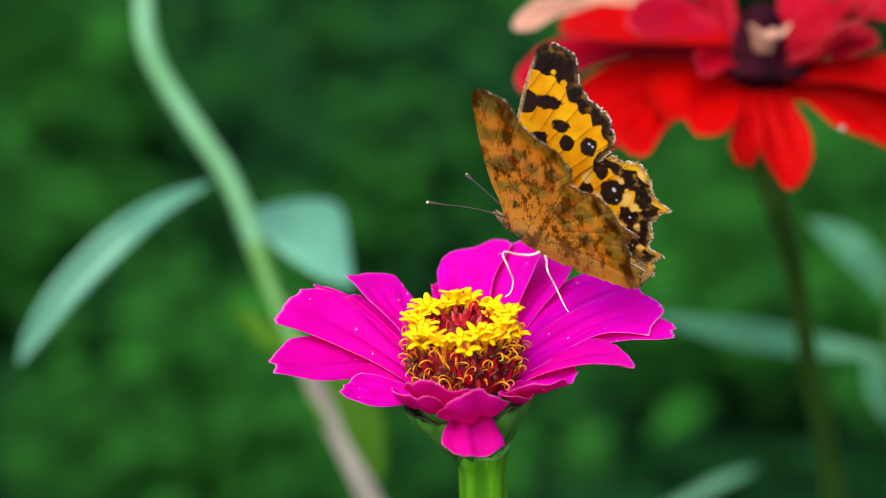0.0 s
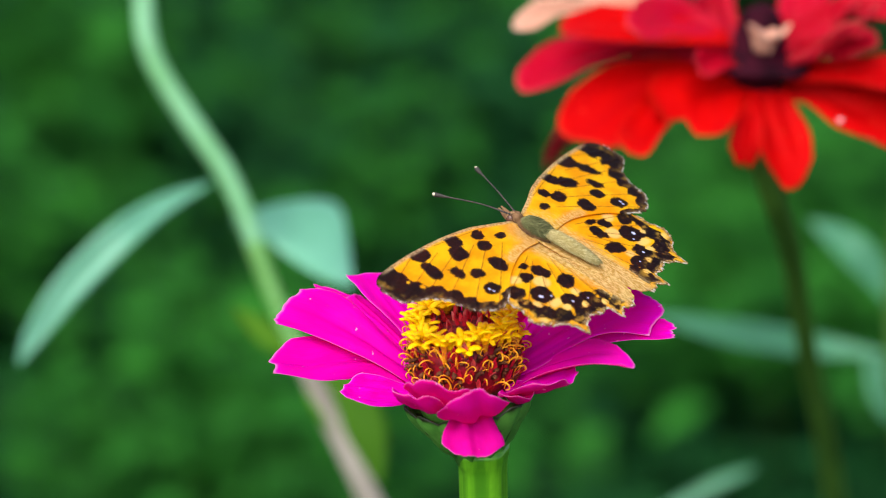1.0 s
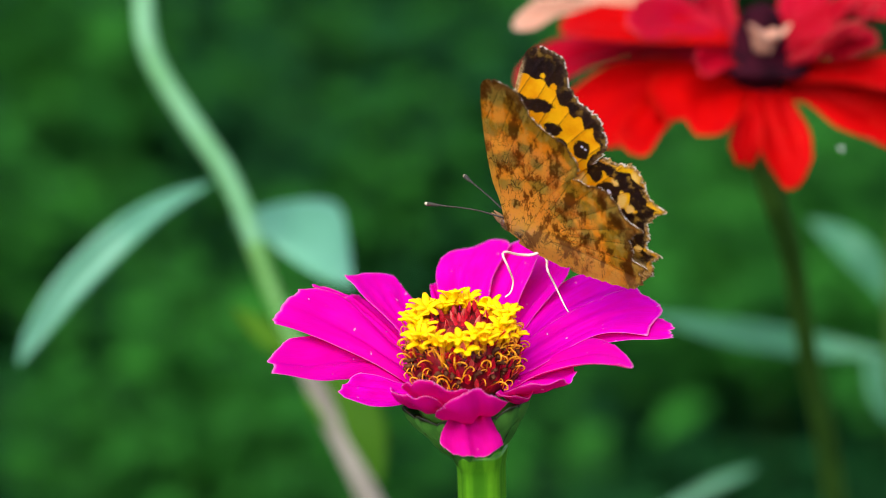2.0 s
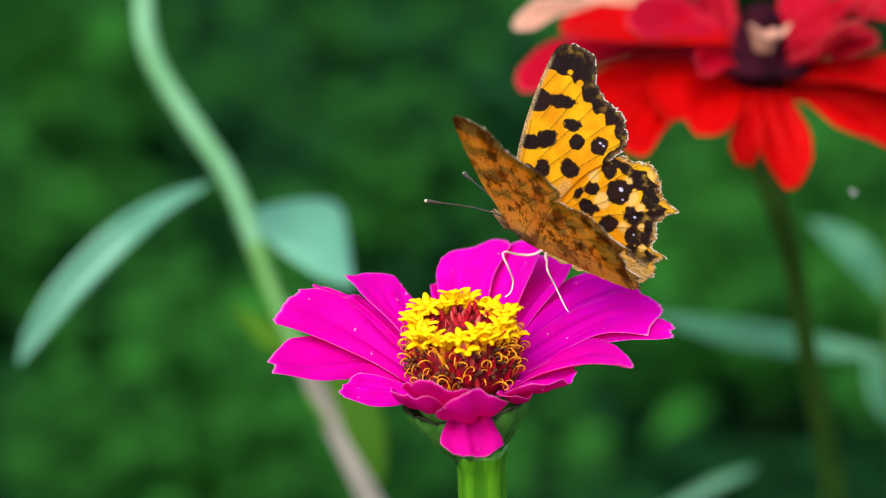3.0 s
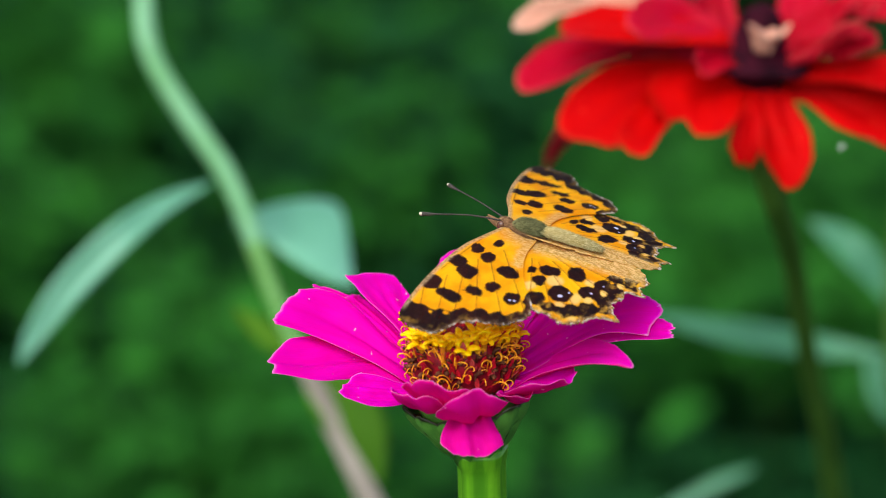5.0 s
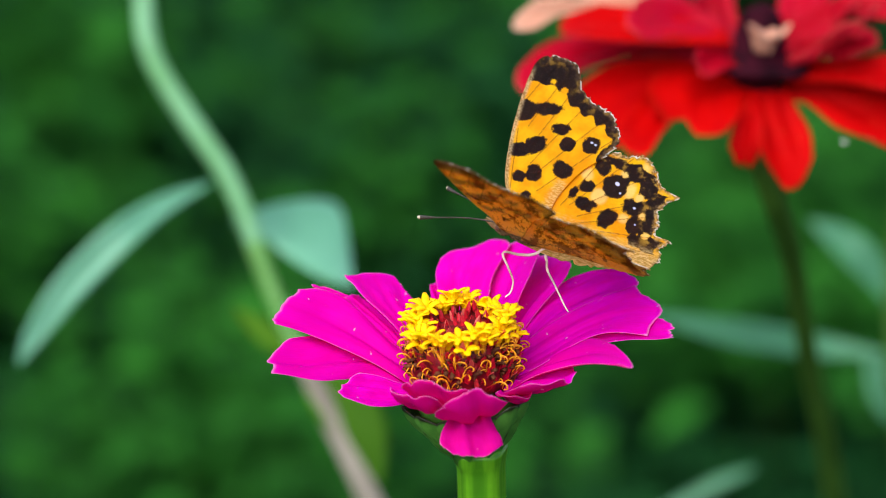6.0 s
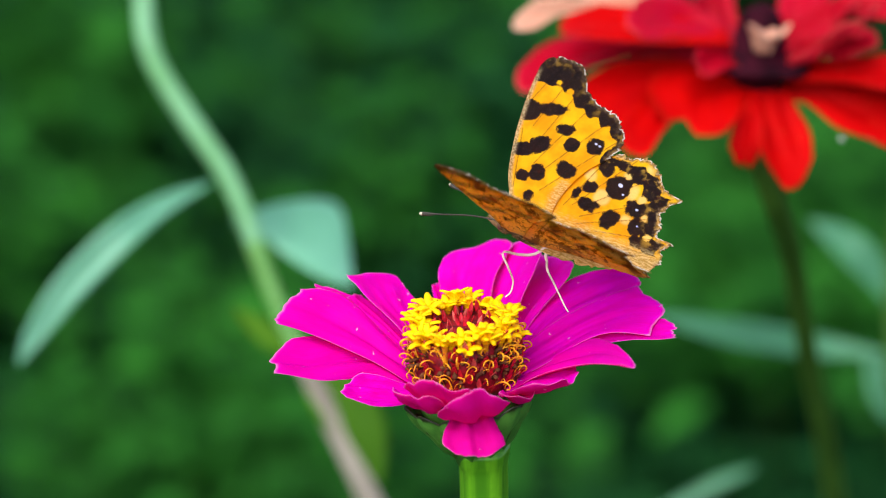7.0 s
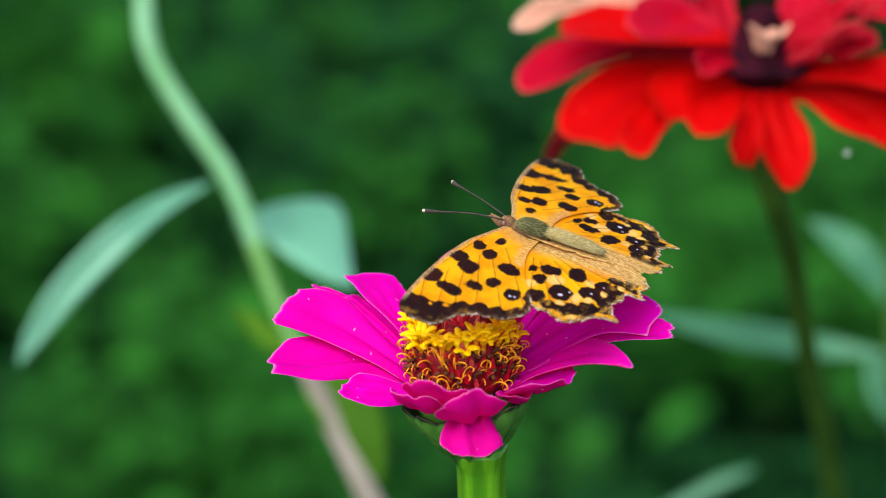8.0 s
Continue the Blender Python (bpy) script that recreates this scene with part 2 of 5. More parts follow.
def petal_mesh(name, az, reach, rise, width, sag=1.5, cup=0.12, twist=0.0, tip=0.27, teeth=0.022, bank=0.0, seed=0, start=(8.5, -2.5), mats=None, ripple=0.5, neck=0.45):
    """A spoon-shaped ray petal from the disc's rim: azimuth, how far out and how high its tip lies, its width, and how it bends."""
    a = radians(az)
    out, side, up = Vector((math.cos(a), math.sin(a), 0)), Vector((-math.sin(a), math.cos(a), 0)), Vector((0, 0, 1))
    p0, p2 = Vector((start[0], 0, start[1])), Vector((reach, 0, rise))
    along = (p2 - p0).normalized()
    norm = Vector((-along.z, 0, along.x))
    p1 = (p0 + p2) / 2 - norm * sag * 2

    def f(s, v):
        end = 1 - tip * abs(v) ** 2.6 + teeth * (math.cos(v * 3.6 + seed * 1.7) + 0.6 * math.cos(v * 9 + seed * 2.3)) * s + 0.05 * noise.noise(Vector((v * 5, seed * 1.3, 0))) * s
        q = s * end
        c = (1 - q) ** 2 * p0 + 2 * q * (1 - q) * p1 + q * q * p2
        d = (2 * (1 - q) * (p1 - p0) + 2 * q * (p2 - p1)).normalized()
        n = Vector((-d.z, 0, d.x))
        w = width * 0.6 * (neck + (1 - neck) * math.sin(min(q / 0.72, 1.0) * math.pi / 2) ** 1.3) * (1 - 0.12 * max(q - 0.75, 0) / 0.25)
        x = w * v
        lift = cup * w * (v * v - 0.3) * 2 + 0.04 * w * math.cos(v * math.pi * 2) * s + 0.45 * math.cos(v * 7.5 + seed) * (1 - 0.3 * s) - 0.8 * math.exp(-(v * 7) ** 2) * (1 - 0.5 * s) + ripple * noise.noise(Vector((q * 4, v * 1.6, seed * 3.7))) * (0.3 + s)
        tw = radians(twist) * q + radians(bank) * min(1.0, q * 3)
        sx, sn = x * math.cos(tw) - lift * math.sin(tw), x * math.sin(tw) + lift * math.cos(tw)
        c = c + n * sn
        return out * c.x + side * sx + up * c.z

    return sheet(name, f, 22, 25, 0.2, mats or [MAGENTA, PINK_UNDER])


def wide_petal_mesh(name, az, slope, cw, tip, ccw, z0=-2.5, r0=8.5, bank=0, notch=0.0, seed=0, mats=None, cup=0.5, relief=1.0):
    """A broad ray petal laid out on its own sloping plane: its two long edges and its outer edge as smooth curves of (outwards, sideways), then cupped, grooved and rippled."""
    a, e, b = radians(az), math.atan(slope), radians(bank)
    out, side, up = Vector((math.cos(a), math.sin(a), 0)), Vector((-math.sin(a), math.cos(a), 0)), Vector((0, 0, 1))
    along = out * math.cos(e) + up * math.sin(e)
    across = side * math.cos(b) + along.cross(side) * math.sin(b)
    normal = along.cross(across)
    root = out * r0 + up * z0
    left, right, end = (spline([(*p, 0) for p in pts], 40) for pts in (cw, ccw, [cw[-1]] + tip + [ccw[-1]]))

    def at(curve, q):
        k = min(int(q * 39), 38)
        return curve[k].lerp(curve[k + 1], q * 39 - k)

    def f(s, v):
        h = v / 2 + 0.5
        p = at(left, s).lerp(at(right, s), h) + s * s * (at(end, h) - left[-1].lerp(right[-1], h))
        p.x += notch * s ** 6 * (1 - v ** 4) * (noise.noise(Vector((v * 4.5, seed * 1.7, 0))) + 0.5 * noise.noise(Vector((v * 11, seed * 2.9, 3))))
        lift = cup * (v * v - 0.35) * s + 0.9 * noise.noise(Vector((s * 2.2, v * 0.8, seed * 3.7))) * s
        lift += relief * (0.30 * math.cos(v * 6.5 + seed) - 0.55 * math.exp(-((v - 0.25 * math.sin(seed)) * 6) ** 2)) * math.sin(math.pi * min(1.0, s * 1.1 + 0.05))
        lift += 0.35 * noise.noise(Vector((s * 5, v * 3, seed))) * s * s
        return root + along * p.x + across * p.y + normal * lift

    return sheet(name, f, 28, 27, 0.2, mats or [MAGENTA, PINK_UNDER])


def leaf_mesh(name, points, width, mat, fold=0.25, side_hint=(0, 0, 1), thick=0.5, wave=0.4, seed=0, widest=0.4, lean=0.0):
    """A pointed leaf with a midrib along a smooth curve."""
    path = spline(points, 20)
    hint = Vector(side_hint)

    def f(s, v):
        u = s * 19
        k = min(int(u), 18)
        p = path[k].lerp(path[k + 1], u - k)
        d = (path[k + 1] - path[k]).normalized()
        side = d.cross(hint).normalized()
        n = side.cross(d)
        w = width / 2 * max(0.04, math.sin(math.pi * min(1.0, s ** (math.log(0.5) / math.log(widest)))) ** 0.8)
        turn = radians(lean)
        x, z = w * v, fold * w * abs(v) + wave * noise.noise(Vector((s * 5, v, seed)))
        return p + side * (x * math.cos(turn) - z * math.sin(turn)) + n * (x * math.sin(turn) + z * math.cos(turn))

    return sheet(name, f, 20, 9, thick, [mat, mat])


# ---- ground ----
def build_ground():
    size, n = 400000.0, 200
    verts, faces = [], []
    for i in range(n + 1):
        for j in range(n + 1):
            x, y = [((q / n) * 2 - 1) for q in (i, j)]
            x, y = size * x * abs(x), size * y * abs(y) + 600
            verts.append((x, y, 8 * noise.noise(Vector((x, y, 0)) * 0.006)))
    for i in range(n):
        for j in range(n):
            a = i * (n + 1) + j
            faces.append((a, a + n + 1, a + n + 2, a + 1))
    ob = new("ground", mesh_of("ground", verts, faces, [SOIL]))
    tagged(ob, "mossy garden soil under the flower bed", "ground", kind="structure")


build_ground()


# ---- pink zinnia ----
HEAD_TURN = Matrix.Rotation(radians(3), 4, "X") @ Matrix.Rotation(radians(-8), 4, "Y")


def floret_mesh(seed):
    """One open disc floret: a narrow tube with five curled lobes."""
    rnd = random.Random(seed)
    verts, faces = [], []
    sides = 8
    for z, r in ((-6.0, 0.4), (-2.6, 0.45), (-0.6, 0.6), (0.6, 0.85)):
        verts += [(r * math.cos(2 * math.pi * q / sides), r * math.sin(2 * math.pi * q / sides), z) for q in range(sides)]
    for i in range(3):
        for q in range(sides):
            q2 = (q + 1) % sides
            faces.append((i * sides + q, i * sides + q2, (i + 1) * sides + q2, (i + 1) * sides + q))
    tube_faces = len(faces)
    for lobe in range(5):
        w = 2 * math.pi * (lobe + 0.35 * rnd.random()) / 5
        o, t = Vector((math.cos(w), math.sin(w), 0)), Vector((-math.sin(w), math.cos(w), 0))
        length, rise, droop = rnd.uniform(2.6, 3.8), rnd.uniform(62, 92), rnd.uniform(-15, 50)
        c, rings = o * 0.5 + Vector((0, 0, 0.2)), []
        for i in range(8):
            q = i / 7
            turn = radians(rise - (rise + droop) * q ** 0.8)
            d = o * math.cos(turn) + Vector((0, 0, math.sin(turn)))
            n = Vector((0, 0, math.cos(turn))) - o * math.sin(turn)
            wide, thick = 0.80 * math.sin(math.pi * (0.24 + 0.60 * q)) + 0.03, 0.40 * (1 - 0.45 * q)
            k = len(verts)
            verts += [c + t * wide * math.cos(j * math.pi / 3) + n * thick * math.sin(j * math.pi / 3) for j in range(6)]
            rings.append(k)
            c = c + d * length / 7
        for a, b in zip(rings, rings[1:]):
            for q in range(6):
                q2 = (q + 1) % 6
                faces.append((a + q, a + q2, b + q2, b + q))
        faces.append(tuple(rings[-1] + q for q in range(6)))
    return mesh_of("floret", verts, faces, [YELLOW, GOLD], [1] * tube_faces + [0] * (len(faces) - tube_faces))


def style_mesh(seed):
    """A thin curled style, forked at its end."""
    rnd = random.Random(seed)
    side, curl = rnd.uniform(-0.8, 0.8), rnd.uniform(0.2, 1.0)
    pts = [(0, 0, -0.8), (0.7, 0, 0.7), (1.6, 0.2 * side, 1.5), (2.6, 0.6 * side, 1.5), (3.0, side, 0.8), (2.7 - 0.5 * curl, 1.2 * side, 0.6 - 0.6 * curl)]
    return tube("style", pts, [0.16, 0.17, 0.18, 0.17, 0.15, 0.12], ORANGE, 6, 12)


def anther_mesh(seed):
    """A withered brown floret with a split mouth."""
    rnd = random.Random(seed)
    return tube("anther", [(0, 0, -1.2), (0.3, 0, 0.2), (0.8 + rnd.random(), rnd.uniform(-0.4, 0.4), 1.0), (1.4 + rnd.random(), rnd.uniform(-0.6, 0.6), 0.9)], [0.3, 0.4, 0.5, 0.25], BROWN, 5, 7, 0.35)


def scale_mesh():
    return leaf_mesh("chaff_scale", [(0, 0, -1.5), (0.35, 0, 0.6), (1.0, 0, 2.4)], 1.5, CHAFF, 0.3, (1, 0, 0.2), 0.18, 0.1)


def on_cone(az, r, z, tilt, spin=0.0, size=1.0):
    """A pose on the flower's cone, leaning outwards by tilt degrees."""
    r *= 0.88
    return (Matrix.Translation(Vector((r * math.cos(radians(az)), r * math.sin(radians(az)), z)) * U) @ Matrix.Rotation(radians(az), 4, "Z")
            @ Matrix.Rotation(radians(tilt), 4, "Y") @ Matrix.Rotation(radians(spin), 4, "Z") @ Matrix.Scale(size, 4))


def build_zinnia():
    root = thing("zinnia", (HEAD.x + 6, HEAD.y + 8, 0))
    tagged(root, "magenta zinnia in full bloom on a thick green stem", "flower")
    base = Vector((HEAD.x + 6, HEAD.y + 8, 0))
    head = Matrix.Translation((HEAD - base) * U) @ HEAD_TURN
    disc = Matrix.Translation((HEAD - base) * U) @ Matrix.Rotation(radians(3), 4, "X") @ Matrix.Rotation(radians(-1), 4, "Y")
    neck = HEAD_TURN.to_3x3() @ Vector((0, 0, -16)) + HEAD - base
    part("stem", tube("stem", [(0, 0, -6), (-2, -2, 200), (neck.x + 2.9, neck.y, neck.z - 120), (neck.x + 1.4, neck.y, neck.z - 18), neck + Vector((0.8, 0, 0))], [5.5, 5.0, 4.5, 4.3, 4.3, 4.3, 4.3, 5.0], STEM, 40, 60, 0.05), root, "glossy ribbed green stem")
    prof = [(4.2, -18.5), (4.7, -16.0), (6.3, -13.5), (8.0, -10), (9.0, -7.0), (9.4, -5.0), (8.6, -3.4)]
    part("involucre", lathe("involucre", prof, BRACT, 32, 0.05), root, "green scaly cup under the petals", head)
    cone = [(8.8, -2.5), (8.9, 0.5), (8.9, 3.5), (8.3, 6.0), (7.5, 7.4), (6.0, 7.6), (4.6, 7.7), (3.0, 7.9), (0.6, 8.0)]
    part("disc", lathe("disc", cone, CONE, 40, 0.08), root, "dark red flower disc", disc)

    def petal(label="", **k):
        part("petal", petal_mesh("petal", **k), root, label, head)

    def wide(label="", **k):
        part("petal", wide_petal_mesh("petal", **k), root, label, head)

    # the broad petals, from the one at the far side of the disc round
    wide(az=84, slope=0.44, seed=1, bank=0, cw=[(0,-3), (16.6,-3.5), (25.6,-7)], tip=[(27.4,-5.6), (28,-2.9), (26.5,0.2), (25.4,4.4)], ccw=[(0,3), (15.5,6.2), (20.4,6.9), (23.7,6.1)])
    wide(az=100, slope=0.35, seed=2, z0=-3.3, bank=0, cw=[(0,-2), (14.9,-1.5), (20.2,-1.6)], tip=[(21.6,-0.7)], ccw=[(0,2), (16.4,1.1), (20.4,0.7)])
    wide(az=66, slope=0.5, seed=3, z0=-3.0, bank=-30, cw=[(0,-3), (13.5,-4.4), (22.4,-6.3)], tip=[(25.2,-3.2), (27.2,0.8)], ccw=[(0,3), (16.3,8), (27.3,7)])
    wide(az=57, slope=0.36, seed=4, z0=-3.2, bank=-20, cw=[(0,-3), (11.4,-4.2), (19,-6.8), (22.7,-6.9)], tip=[(24.9,-4.5), (26.6,-0.5)], ccw=[(0,3), (16.3,6.5), (28.4,6.5)])
    wide(az=31, slope=0.3, seed=5, notch=0.5, bank=10, cw=[(0,-3), (11.2,0.2), (21.1,-2.4), (27.3,-4.4)], tip=[(28.4,-3.8), (28.8,-1.5), (28.3,0.6)], ccw=[(0,3), (12.1,6.6), (19.3,7.3), (23.7,6), (26.7,2.9)])
    wide(az=14, slope=0.24, seed=6, notch=0.6, bank=10, cw=[(0,-3), (4.8,-3.3), (13.6,-2), (19,-4.1), (23.8,-8.7)], tip=[(25.6,-6), (28.2,-4), (28.8,-1.1), (27.3,3)], ccw=[(0,3), (10.5,6.3), (20.8,6.7), (26.9,5.6)])
    wide(az=1, slope=0.22, seed=7, z0=-3.6, notch=0.6, bank=0, cw=[(0,-3), (9.6,1.8), (20.1,-0.1), (29.7,-5)], tip=[(29.3,-2.5), (30,-1.2)], ccw=[(0,3), (15.2,11), (22.7,9.5), (28.5,2.8)])
    wide(az=-18, slope=0.34, seed=8, z0=-3.4, bank=0, cw=[(0,-3), (4.2,0.6), (10.6,0.5), (18.3,-2.6), (23.7,-5.6)], tip=[(26.4,-7.9), (26.2,-6.1), (23.6,-1.4)], ccw=[(0,3), (6.8,7.5), (12.5,10.5), (20,3.8)])
    wide(az=182, slope=0.5, seed=15, z0=-4.0, notch=0.4, bank=-10, cw=[(0,-3), (6.9,-12), (13.3,-13), (19.2,-8.6), (22.3,-6)], tip=[(25.3,-3.9), (27.8,1.9), (26.8,3.6)], ccw=[(0,3), (6.8,-1.8), (14,2.1), (18.5,4.8), (27,6.5)])
    wide(az=161, slope=0.62, seed=16, notch=0.6, bank=-10, cw=[(0,-3), (7.2,-4.1), (14.2,-6.6), (19.3,-7.9), (24.6,-6.6)], tip=[(27,-3.8), (27.8,0.7), (27.7,5)], ccw=[(0,3), (5.4,2.5), (12.3,2.7), (19.7,4.2), (27,6.3)])
    wide(az=144, slope=0.62, seed=17, z0=-3.0, bank=0, cw=[(0,-1.5), (17.3,-3.3), (25.6,-0.9)], tip=[(27.2,0.4)], ccw=[(0,1.5), (16.1,-0.2), (25.1,0.6), (26.5,1.3)])
    wide(az=138, slope=0.65, seed=18, z0=-3.4, bank=10, cw=[(0,-3), (12.4,-3.2), (17.7,-2.5), (21,-2.5)], tip=[(21.4,-1.3)], ccw=[(0,3), (11,3.2), (16.6,4.6), (21.3,2.4)])
    wide(az=124, slope=0.66, seed=19, bank=20, cw=[(0,-3), (11.2,-3.6), (15.2,-4.8), (19,-4.7)], tip=[(21.2,-4.7), (22.4,-2.7), (23.2,1.1), (22.9,3.8)], ccw=[(0,3), (9.7,3.9), (16.6,5.9), (20.6,6.5), (23,6.7)])
    # the short petals that stand up or hang before the disc
    petal(az=-27, reach=20.7, rise=0.3, width=11.8, sag=0.6, seed=9, start=(8.5, -3.2), bank=-13.7, twist=-1)
    petal(az=-36.8, reach=13.9, rise=-2.0, width=9.8, sag=1.2, seed=10, cup=0.2, bank=-19.8, twist=1.8, teeth=0.03)
    petal(az=-85.1, reach=19.7, rise=5.4, width=11.5, sag=2.65, seed=11, start=(8.5, -4.5), cup=0.1, teeth=0.02, tip=0.45, bank=-1, twist=4, ripple=0.6)
    petal(az=-107.6, reach=17.3, rise=6.7, width=10.4, sag=1.2, seed=12, cup=0.05, start=(8.5, -3.4), teeth=0.03, bank=-3, twist=-3, ripple=0.5)
    petal(az=-123.4, reach=18, rise=4.4, width=8.7, sag=1.3, seed=13, start=(8.5, -3.6), teeth=0.04, bank=-3, twist=-2)
    petal(az=-159.4, reach=22.6, rise=2.75, width=6.9, sag=0.7, seed=14, bank=-14.5, twist=-7.5)
    petal("short petal folded down over the green cup", az=-87.9, reach=20.7, rise=-7.1, width=9.3, sag=-0.4, cup=-0.05, seed=20, start=(11.6, -4.0), tip=0.34, neck=0.68, teeth=0.02, bank=-9.5, twist=-3, mats=[PINK_UNDER, PINK_UNDER])

    bract = leaf_mesh("bract", [(7.6, 0, -12.4), (10.7, 0, -8.2), (12.2, 0, -4.2)], 7.6, BRACT, -0.3, (1, 0, -0.4), 0.5, 0.15, 3, 0.55)
    low = leaf_mesh("bract", [(5.0, 0, -16.2), (8.0, 0, -12.6), (10.2, 0, -8.4)], 5.8, BRACT, -0.3, (1, 0, -0.4), 0.5, 0.15, 4, 0.55)
    for k in range(13):
        turn = Matrix.Rotation(2 * math.pi * k / 13 + 0.1, 4, "Z")
        part("bract", bract, root, "", head @ turn)
    for k in range(9):
        part("bract", low, root, "", head @ Matrix.Rotation(2 * math.pi * k / 9 + 0.3, 4, "Z"))

    rnd = random.Random(5)
    florets = [floret_mesh(k) for k in range(6)]
    for count, r, z, lean in ((19, 9.9, 7.2, 14), (17, 9.2, 8.2, 6), (10, 8.2, 8.6, -6)):
        for k in range(count):
            az = 360 * k / count + rnd.uniform(-8, 8) + z * 9
            part("floret", florets[rnd.randrange(6)], root, "", disc @ on_cone(az, r + rnd.uniform(-0.8, 0.6), z + rnd.uniform(-1.4, 1.2), lean + rnd.uniform(-16, 16), rnd.uniform(0, 72), rnd.uniform(0.75, 1.02)))
    styles = [style_mesh(k) for k in range(6)]
    for k in range(180):
        z = rnd.choice((-0.5, 0.8, 2.2, 3.6, 4.4, 5.0, 5.6, 6.2, 6.6, 7.0))
        part("style", styles[k % 6], root, "", disc @ on_cone(rnd.uniform(0, 360), 10.7 - max(z - 4, 0) * 0.3, z, rnd.uniform(-30, 35), rnd.uniform(-95, 95), rnd.uniform(0.45, 0.95)))
    anthers = [anther_mesh(k) for k in range(4)]
    for k in range(130):
        z = rnd.uniform(-0.8, 6.6)
        part("anther", anthers[k % 4], root, "", disc @ on_cone(rnd.uniform(0, 360), 10.6 - max(z - 4, 0) * 0.3, z, rnd.uniform(-20, 40), rnd.uniform(-60, 60), rnd.uniform(0.35, 0.8)))
    scale = scale_mesh()
    for k in range(270):
        z = rnd.uniform(-1.0, 8.6)
        part("chaff_scale", scale, root, "", disc @ on_cone(k * 137.5, 10.6 - max(z - 4, 0) * 0.35, z, rnd.uniform(-5, 40), rnd.uniform(-25, 25), rnd.uniform(0.4, 0.85)))
    for k in range(46):
        part("chaff_scale", scale, root, "", disc @ on_cone(k * 137.5, 1.0 * math.sqrt(k) + 0.3, 8.2 + 0.01 * k, rnd.uniform(-35, 35), rnd.uniform(-90, 90), rnd.uniform(0.45, 0.75)))
    return root


zinnia = build_zinnia()


# ---- butterfly ----
def wing_upper_material():
    n = Nodes("wing_upper", 0.65, 0.10)
    grain = n.noise(3200.0, 4.0)
    wash = n.noise(220.0, 3.0)
    col = n.mix(n.ramp(wash, 0.35, 0.68), (0.82, 0.31, 0.0), (0.94, 0.49, 0.003))
    col = n.mix(n.ramp(n.attr("pale"), 0.3, -0.5, 0.0, 0.55), col, (0.92, 0.70, 0.26))
    hair = n.noise(4200.0, 5.0, (0.35, 1.0, 1.0), "Object", 0.7)
    tan = n.mix(n.ramp(hair, 0.40, 0.60), (0.40, 0.23, 0.06), (0.80, 0.56, 0.23))
    veil = n.math("ADD", n.attr("base"), n.math("MULTIPLY", n.math("SUBTRACT", hair, 0.5), 0.9))
    # the veins, thin and dark
    col = n.mix(n.ramp(n.attr("vein"), 0.20, 0.05, 0.0, 0.7), col, (0.26, 0.09, 0.008))
    # black spots and border with a scaly, uneven edge
    wob = n.math("ADD", n.math("MULTIPLY", n.math("SUBTRACT", n.noise(1500.0, 7.0, None, "Object", 0.75), 0.5), 1.2), n.math("MULTIPLY", n.math("SUBTRACT", n.noise(420.0, 2.0), 0.5), 1.5))
    dark = n.ramp(n.math("ADD", n.attr("dark"), wob), 0.30, -0.02)
    ink = n.mix(n.ramp(grain, 0.45, 0.75), (0.004, 0.002, 0.004), (0.03, 0.015, 0.012))
    col = n.mix(dark, col, ink)
    fleck = n.math("MULTIPLY", n.ramp(n.noise(700.0, 5.0), 0.50, 0.66), n.attr("fleck"))
    col = n.mix(fleck, col, (0.78, 0.42, 0.05))
    # tan hairs over the roots and the inner margin
    col = n.mix(n.ramp(veil, 0.2, 1.05, 0.0, 0.9), col, tan)
    col = n.mix(n.ramp(n.attr("costa"), 0.0, 1.0, 0.0, 0.85), col, n.mix(n.ramp(grain, 0.35, 0.65), (0.22, 0.13, 0.06), (0.66, 0.48, 0.25)))
    # brown dusted margin and its pale broken fringe
    wob2 = n.math("MULTIPLY", n.math("SUBTRACT", n.noise(900.0, 5.0), 0.5), 2.4)
    rim = n.ramp(n.math("ADD", n.attr("margin"), wob2), 1.0, 0.0, 0.0, 0.9)
    dust = n.mix(n.ramp(n.noise(1900.0, 5.0, None, "Object", 0.7), 0.40, 0.66), (0.05, 0.026, 0.014), n.mix(n.ramp(n.attr("fleck"), 0.3, 0.6), (0.22, 0.13, 0.07), (0.66, 0.42, 0.18)))
    col = n.mix(rim, col, dust)
    fringe = n.math("MULTIPLY", n.ramp(n.attr("margin"), 0.28, 0.10), n.ramp(n.noise(1100.0, 3.0), 0.46, 0.56))
    col = n.mix(fringe, col, (0.74, 0.64, 0.52))
    col = n.mix(n.ramp(n.attr("pupil"), 0.12, -0.05), col, (0.66, 0.66, 0.84))
    n.colour(col)
    n.bump(grain, 0.5, 0.0002)
    n.translucent(n.mix(0.2, col, (0.95, 0.5, 0.05)), 0.38)
    return n.mat


